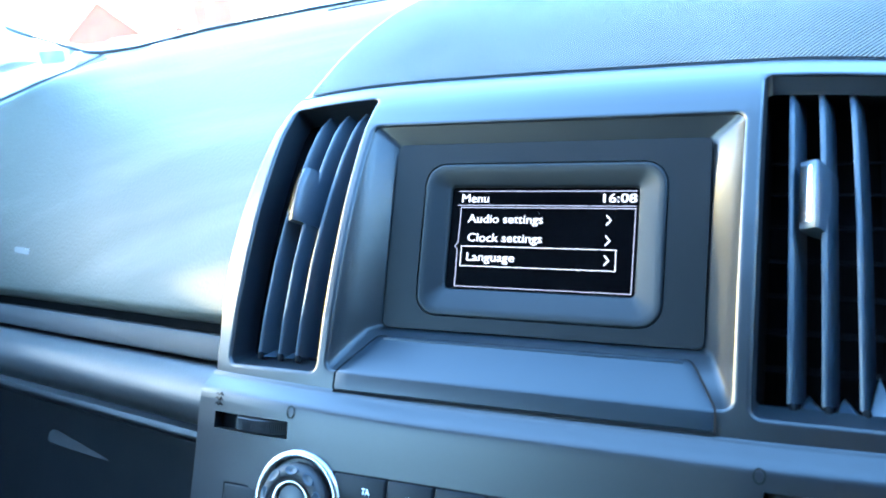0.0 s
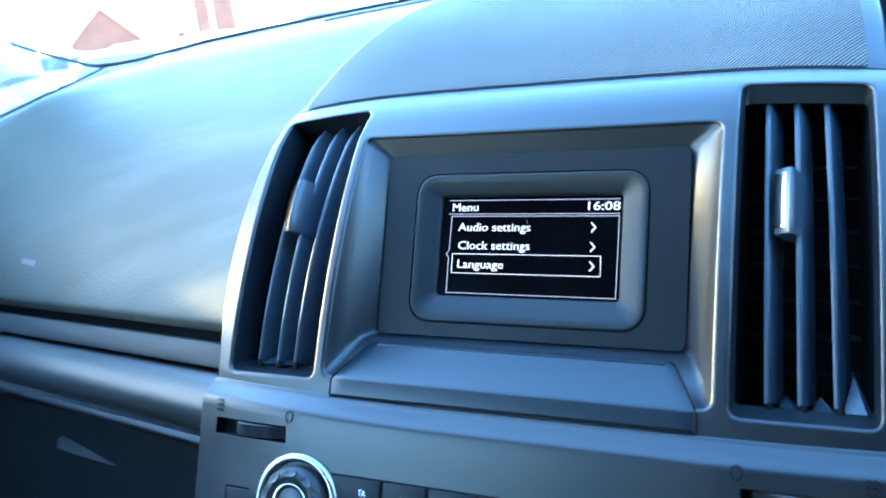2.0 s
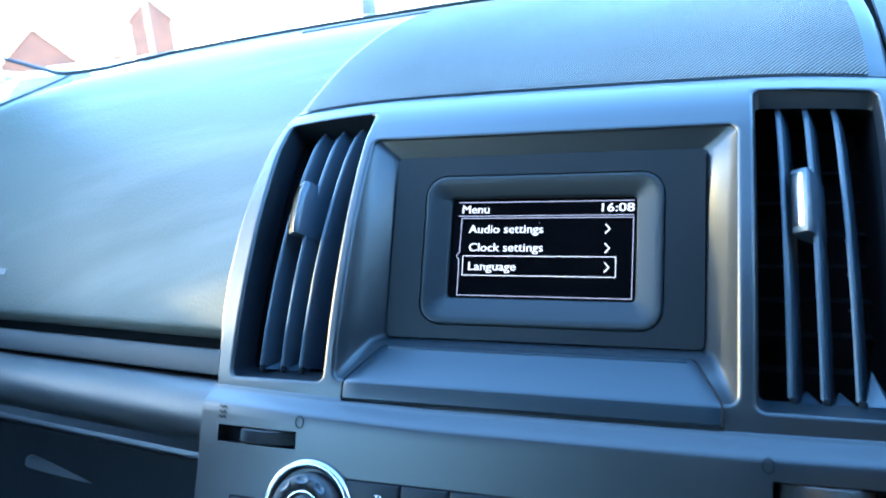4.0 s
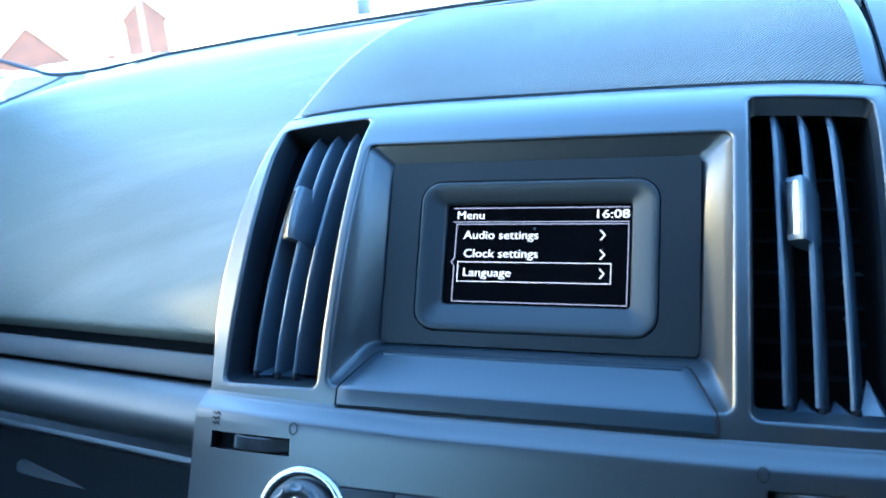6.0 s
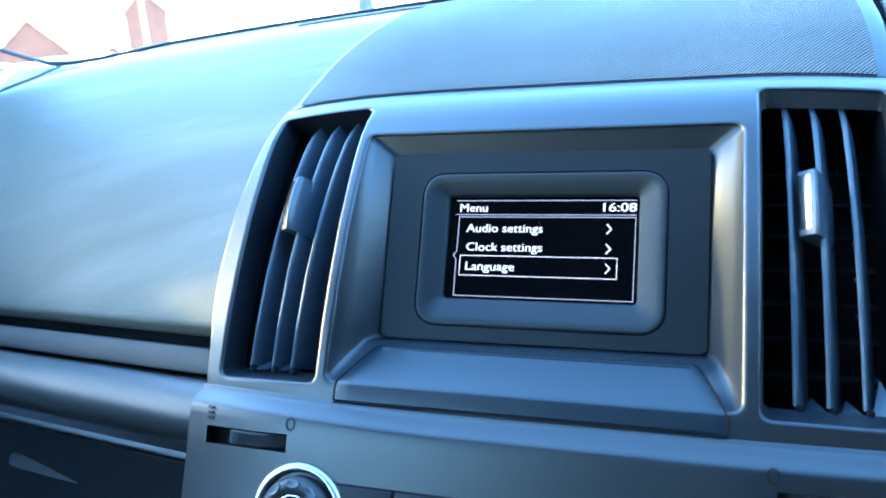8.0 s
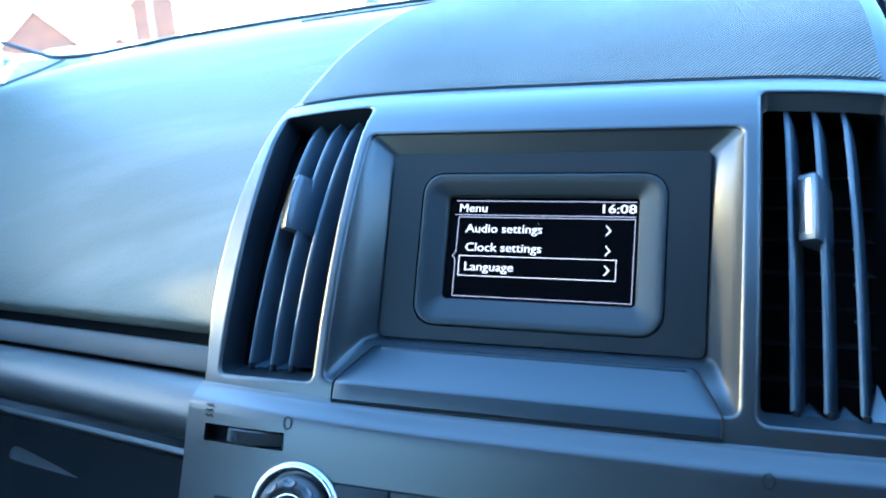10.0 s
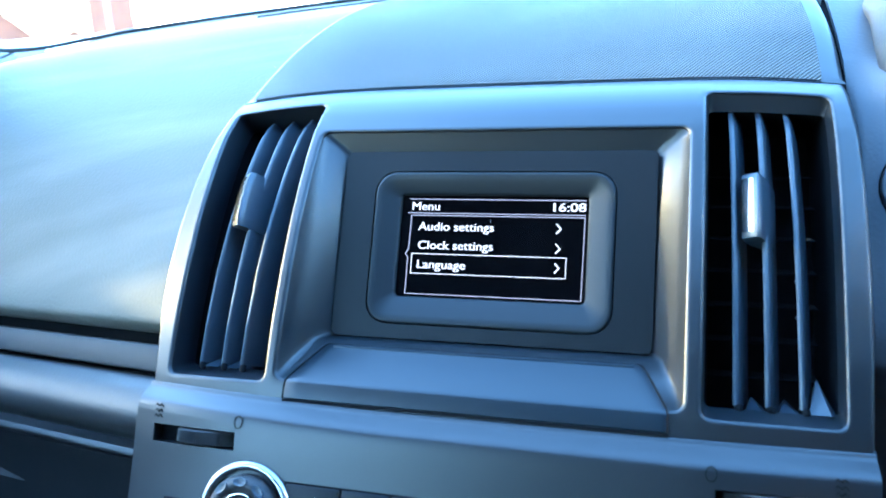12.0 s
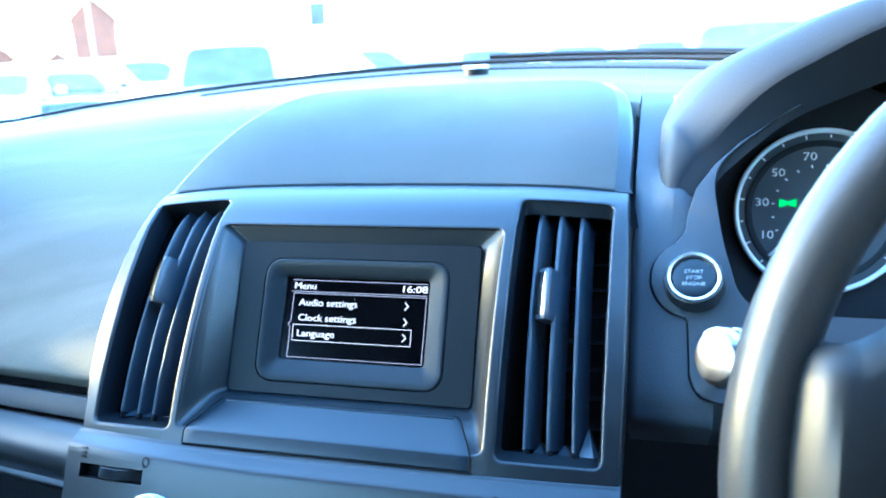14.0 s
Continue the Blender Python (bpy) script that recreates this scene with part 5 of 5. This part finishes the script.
def parked_car(paint, at, turn, high=1.0, label=""):
    car = thing("parked_car", label, "car", pose(*at, 0, 0, turn), "cars in the car park")
    # stations along the car: y, half width, sill z, shoulder z
    st = [(-2.15, 0.70, 0.42, 0.72), (-2.05, 0.80, 0.34, 0.86), (-1.5, 0.87, 0.30, 0.93), (-0.6, 0.89, 0.28, 0.96), (0.6, 0.89, 0.28, 0.98), (1.5, 0.88, 0.30, 1.00), (2.0, 0.84, 0.34, 0.98), (2.15, 0.74, 0.45, 0.85)]
    rows = []
    for y, w, lo, hi in st:
        hi *= 0.85 + 0.15 * high
        rows.append([Vector((x, y, z)) for x, z in ((-w * 0.9, lo), (-w, lo + 0.15), (-w * 1.0, lo + 0.5 * (hi - lo)), (-w * 0.97, hi - 0.06), (-w * 0.88, hi), (0, hi + 0.03), (w * 0.88, hi), (w * 0.97, hi - 0.06), (w, lo + 0.5 * (hi - lo)), (w, lo + 0.15), (w * 0.9, lo))])
    part("body", loft(rows, ring_closed=True, cap=True), paint, car, "painted body")
    cab = [(-1.15, 0.82, 0.93), (-0.40, 0.72, 1.36), (0.0, 0.68, 1.45), (0.9, 0.67, 1.47), (1.60, 0.69, 1.38), (2.02, 0.80, 0.95)]
    rows = []
    for y, w, z in cab:
        z = 0.93 + (z - 0.93) * high * 1.05
        rows.append([Vector((-0.84, y, 0.90)), Vector((-0.5 * (0.84 + w), y, 0.5 * (0.90 + z))), Vector((-w, y, z - 0.05)), Vector((-w * 0.85, y, z)), Vector((0, y, z + 0.02)), Vector((w * 0.85, y, z)), Vector((w, y, z - 0.05)), Vector((0.5 * (0.84 + w), y, 0.5 * (0.90 + z))), Vector((0.84, y, 0.90))])
    part("cabin", loft(rows, cap=True), paint, car, "painted cabin with roof and pillars")

    def pane(name, corners):
        """A window let into the cabin's skin, a little proud and inset from its corner points."""
        mid = sum(corners, Vector()) / len(corners)
        n = (corners[1] - corners[0]).cross(corners[-1] - corners[0]).normalized()
        n = n if n.dot(mid - Vector((0, 0.4, 1.0))) > 0 else -n
        bm = bmesh.new()
        inner = [p.lerp(mid, 0.10) + n * 0.018 for p in corners]
        shape = []
        for p, q, r in zip(inner[-1:] + inner[:-1], inner, inner[1:] + inner[:1]):
            a, b = q.lerp(p, 0.22), q.lerp(r, 0.22)
            shape += [a.lerp(q, f).lerp(q.lerp(b, f), f) for f in (0.0, 0.33, 0.67, 1.0)]
        bm.faces.new([bm.verts.new(p) for p in shape])
        part(name, thick(bm, 0.008), CAR_GLASS, car, "dark window glass")

    a, b = rows[0], rows[1]
    pane("windscreen", [a[3], a[4], a[5], b[5], b[4], b[3]])
    a, b = rows[5], rows[4]
    pane("rear_window", [a[3], a[4], a[5], b[5], b[4], b[3]])
    for lo, hi in ((0, 2), (8, 6)):
        for m, n in ((1, 2), (2, 3), (3, 4)):
            pane("side_window", [rows[m][lo].lerp(rows[m][hi], 0.12), rows[n][lo].lerp(rows[n][hi], 0.12), rows[n][hi], rows[m][hi]])
    for s in (-1, 1):
        for y in (-1.35, 1.3):
            tyre = part("wheel", lathe([(0, -0.09), (0.20, -0.09), (0.30, -0.10), (0.325, -0.07), (0.325, 0.07), (0.30, 0.10), (0.20, 0.09), (0, 0.09)], 24, pose(s * 0.80, y, 0.325, 0, 90, 0)), TYRE, car)
            part("rim", lathe([(0, 0.0), (0.19, 0.0), (0.21, 0.02), (0.21, -0.02)], 20, pose(s * 0.905, y, 0.325, 0, 90, 0)), TARMAC_PAINT, tyre)
        part("mirror", rbox((0.16, 0.10, 0.12), (s * 0.98, -0.55, 1.0), 0.03), paint, car)
        part("headlight", rbox((0.30, 0.10, 0.16), (s * 0.62, -2.06, 0.70), 0.04), SATIN, car)
        part("tail_light", rbox((0.16, 0.10, 0.28), (s * 0.74, 2.06, 0.82), 0.03), TILE, car)
    return car


def place(azimuth, dist, z=0.0):
    """A spot on the ground seen from the driver's place: degrees to the left, metres away."""
    a = radians(azimuth)
    return (-dist * math.sin(a) + 0.2, dist * math.cos(a) - 0.45, z)


for az, dist, turn, paint, high in ((47.5, 26.0, 130, "silver", 0.95), (43.6, 24.0, 40, "silver", 1.0), (44.2, 14.5, 30, "white", 0.72), (41.1, 15.0, 48, "black", 0.66), (40.6, 23.0, 58, "grey", 0.98), (36.4, 19.0, 72, "white", 1.0),
                                    (29.9, 12.2, 26, "white", 1.30), (21.0, 22.0, 66, "white", 1.1),
                                    (12.5, 19.0, 20, "silver", 0.80), (6.0, 18.0, 8, "white", 0.82), (0.5, 21.0, 2, "white", 0.9), (-5.5, 10.5, -5, "blue", 1.20), (-13.0, 14.0, -6, "white", 1.0)):
    parked_car(PAINTS[paint], place(az, dist), turn, high, "%s car parked in the bright car park" % paint)


def house(name, az, dist, wide, eave, ridge, deep, wall, label, turn=0.0):
    h = thing(name, label, "house", pose(*place(az, dist), 0, 0, az + turn), "houses beyond the car park")
    w = wide / 2
    bm = bmesh.new()
    front = [(-w, 0, 0), (w, 0, 0), (w, 0, eave), (0, 0, ridge), (-w, 0, eave)]
    loft([[Vector(p) for p in front], [Vector(p) + Vector((0, deep, 0)) for p in front]], ring_closed=True, cap=True, bm=bm)
    part("wall", bm, wall, h, "brick gable wall", 20)
    for s in (-1, 1):
        bm = bmesh.new()
        q = [Vector((s * (w + 0.3), -0.25, eave - 0.2)), Vector((0, -0.25, ridge + 0.12)), Vector((0, deep + 0.25, ridge + 0.12)), Vector((s * (w + 0.3), deep + 0.25, eave - 0.2))]
        bm.faces.new([bm.verts.new(p) for p in q])
        part("roof", thick(bm, 0.12), TILE, h, "red tiled roof")
    return h


house("brick_house", 45.4, 110, 8.4, 2.9, 6.9, 9, BRICK, "low red-brick gabled house beyond the car park")
house("brick_house", 38.35, 105, 4.9, 6.9, 9.3, 9, BRICK, "tall narrow red-brick gable end beyond the car park")
house("brick_house", 40.7, 98, 2.6, 2.3, 3.1, 6, BRICK, "small red-brick outbuilding with a tiled roof")
lamp = thing("street_lamp", "pale steel lamp post in the car park", "lamp post", pose(*place(38.55, 34), 0, 0, 38))
part("post", lathe([(0.11, 0), (0.11, 1.2), (0.075, 1.25), (0.055, 6.5), (0, 6.5)], 20), TARMAC_PAINT, lamp)
part("lantern", rbox((0.25, 0.7, 0.12), (0, -0.35, 6.5), 0.04), TARMAC_PAINT, lamp)
sign = thing("parking_sign", "dark teal sign board on a thin post", "sign", pose(*place(23.9, 38), 0, 0, 24))
part("post", lathe([(0.03, 0), (0.03, 3.7), (0, 3.7)], 12), TARMAC_PAINT, sign)
part("board", rbox((0.74, 0.04, 1.05), (0, -0.05, 3.25), 0.02), CAR_GLASS, sign, "dark teal board")
for az, high in ((12.0, 2.15), (3.9, 1.95)):
    post = thing("bollard_post", "slim grey steel post in the car park", "post", pose(*place(az, 30)), "posts in the car park")
    part("post", lathe([(0.05, 0), (0.05, high - 0.03), (0.03, high), (0, high)], 12), TARMAC_PAINT, post)
    part("base_plate", lathe([(0.12, 0), (0.12, 0.02), (0.05, 0.03)], 16), TARMAC_PAINT, post)

# wiper parked along the foot of the windscreen
wiper = thing("windscreen_wiper", "black wiper parked at the foot of the windscreen", "wiper")


def wiper_bar(x0, x1, v, lift, half, tall):
    rows = []
    for k in range(25):
        x = x0 + (x1 - x0) * k / 24
        w = half * (1.0 if 1 < k < 23 else 0.6)
        c = on_glass(x, v, lift)
        rows.append([c + Vector((0, w * dy, tall * dz)) for dy, dz in ((-1, 0), (-0.6, 0.8), (0, 1), (0.6, 0.8), (1, 0), (0, -1))])
    return loft(rows, ring_closed=True, cap=True)


part("blade", wiper_bar(-0.005, 0.46, 0.0025, 0.0036, 0.006, 0.0036), RUBBER, wiper, "black rubber blade")
part("arm", wiper_bar(0.16, 0.52, 0.0035, 0.0058, 0.005, 0.0026), RUBBER, wiper, "grey-black arm")
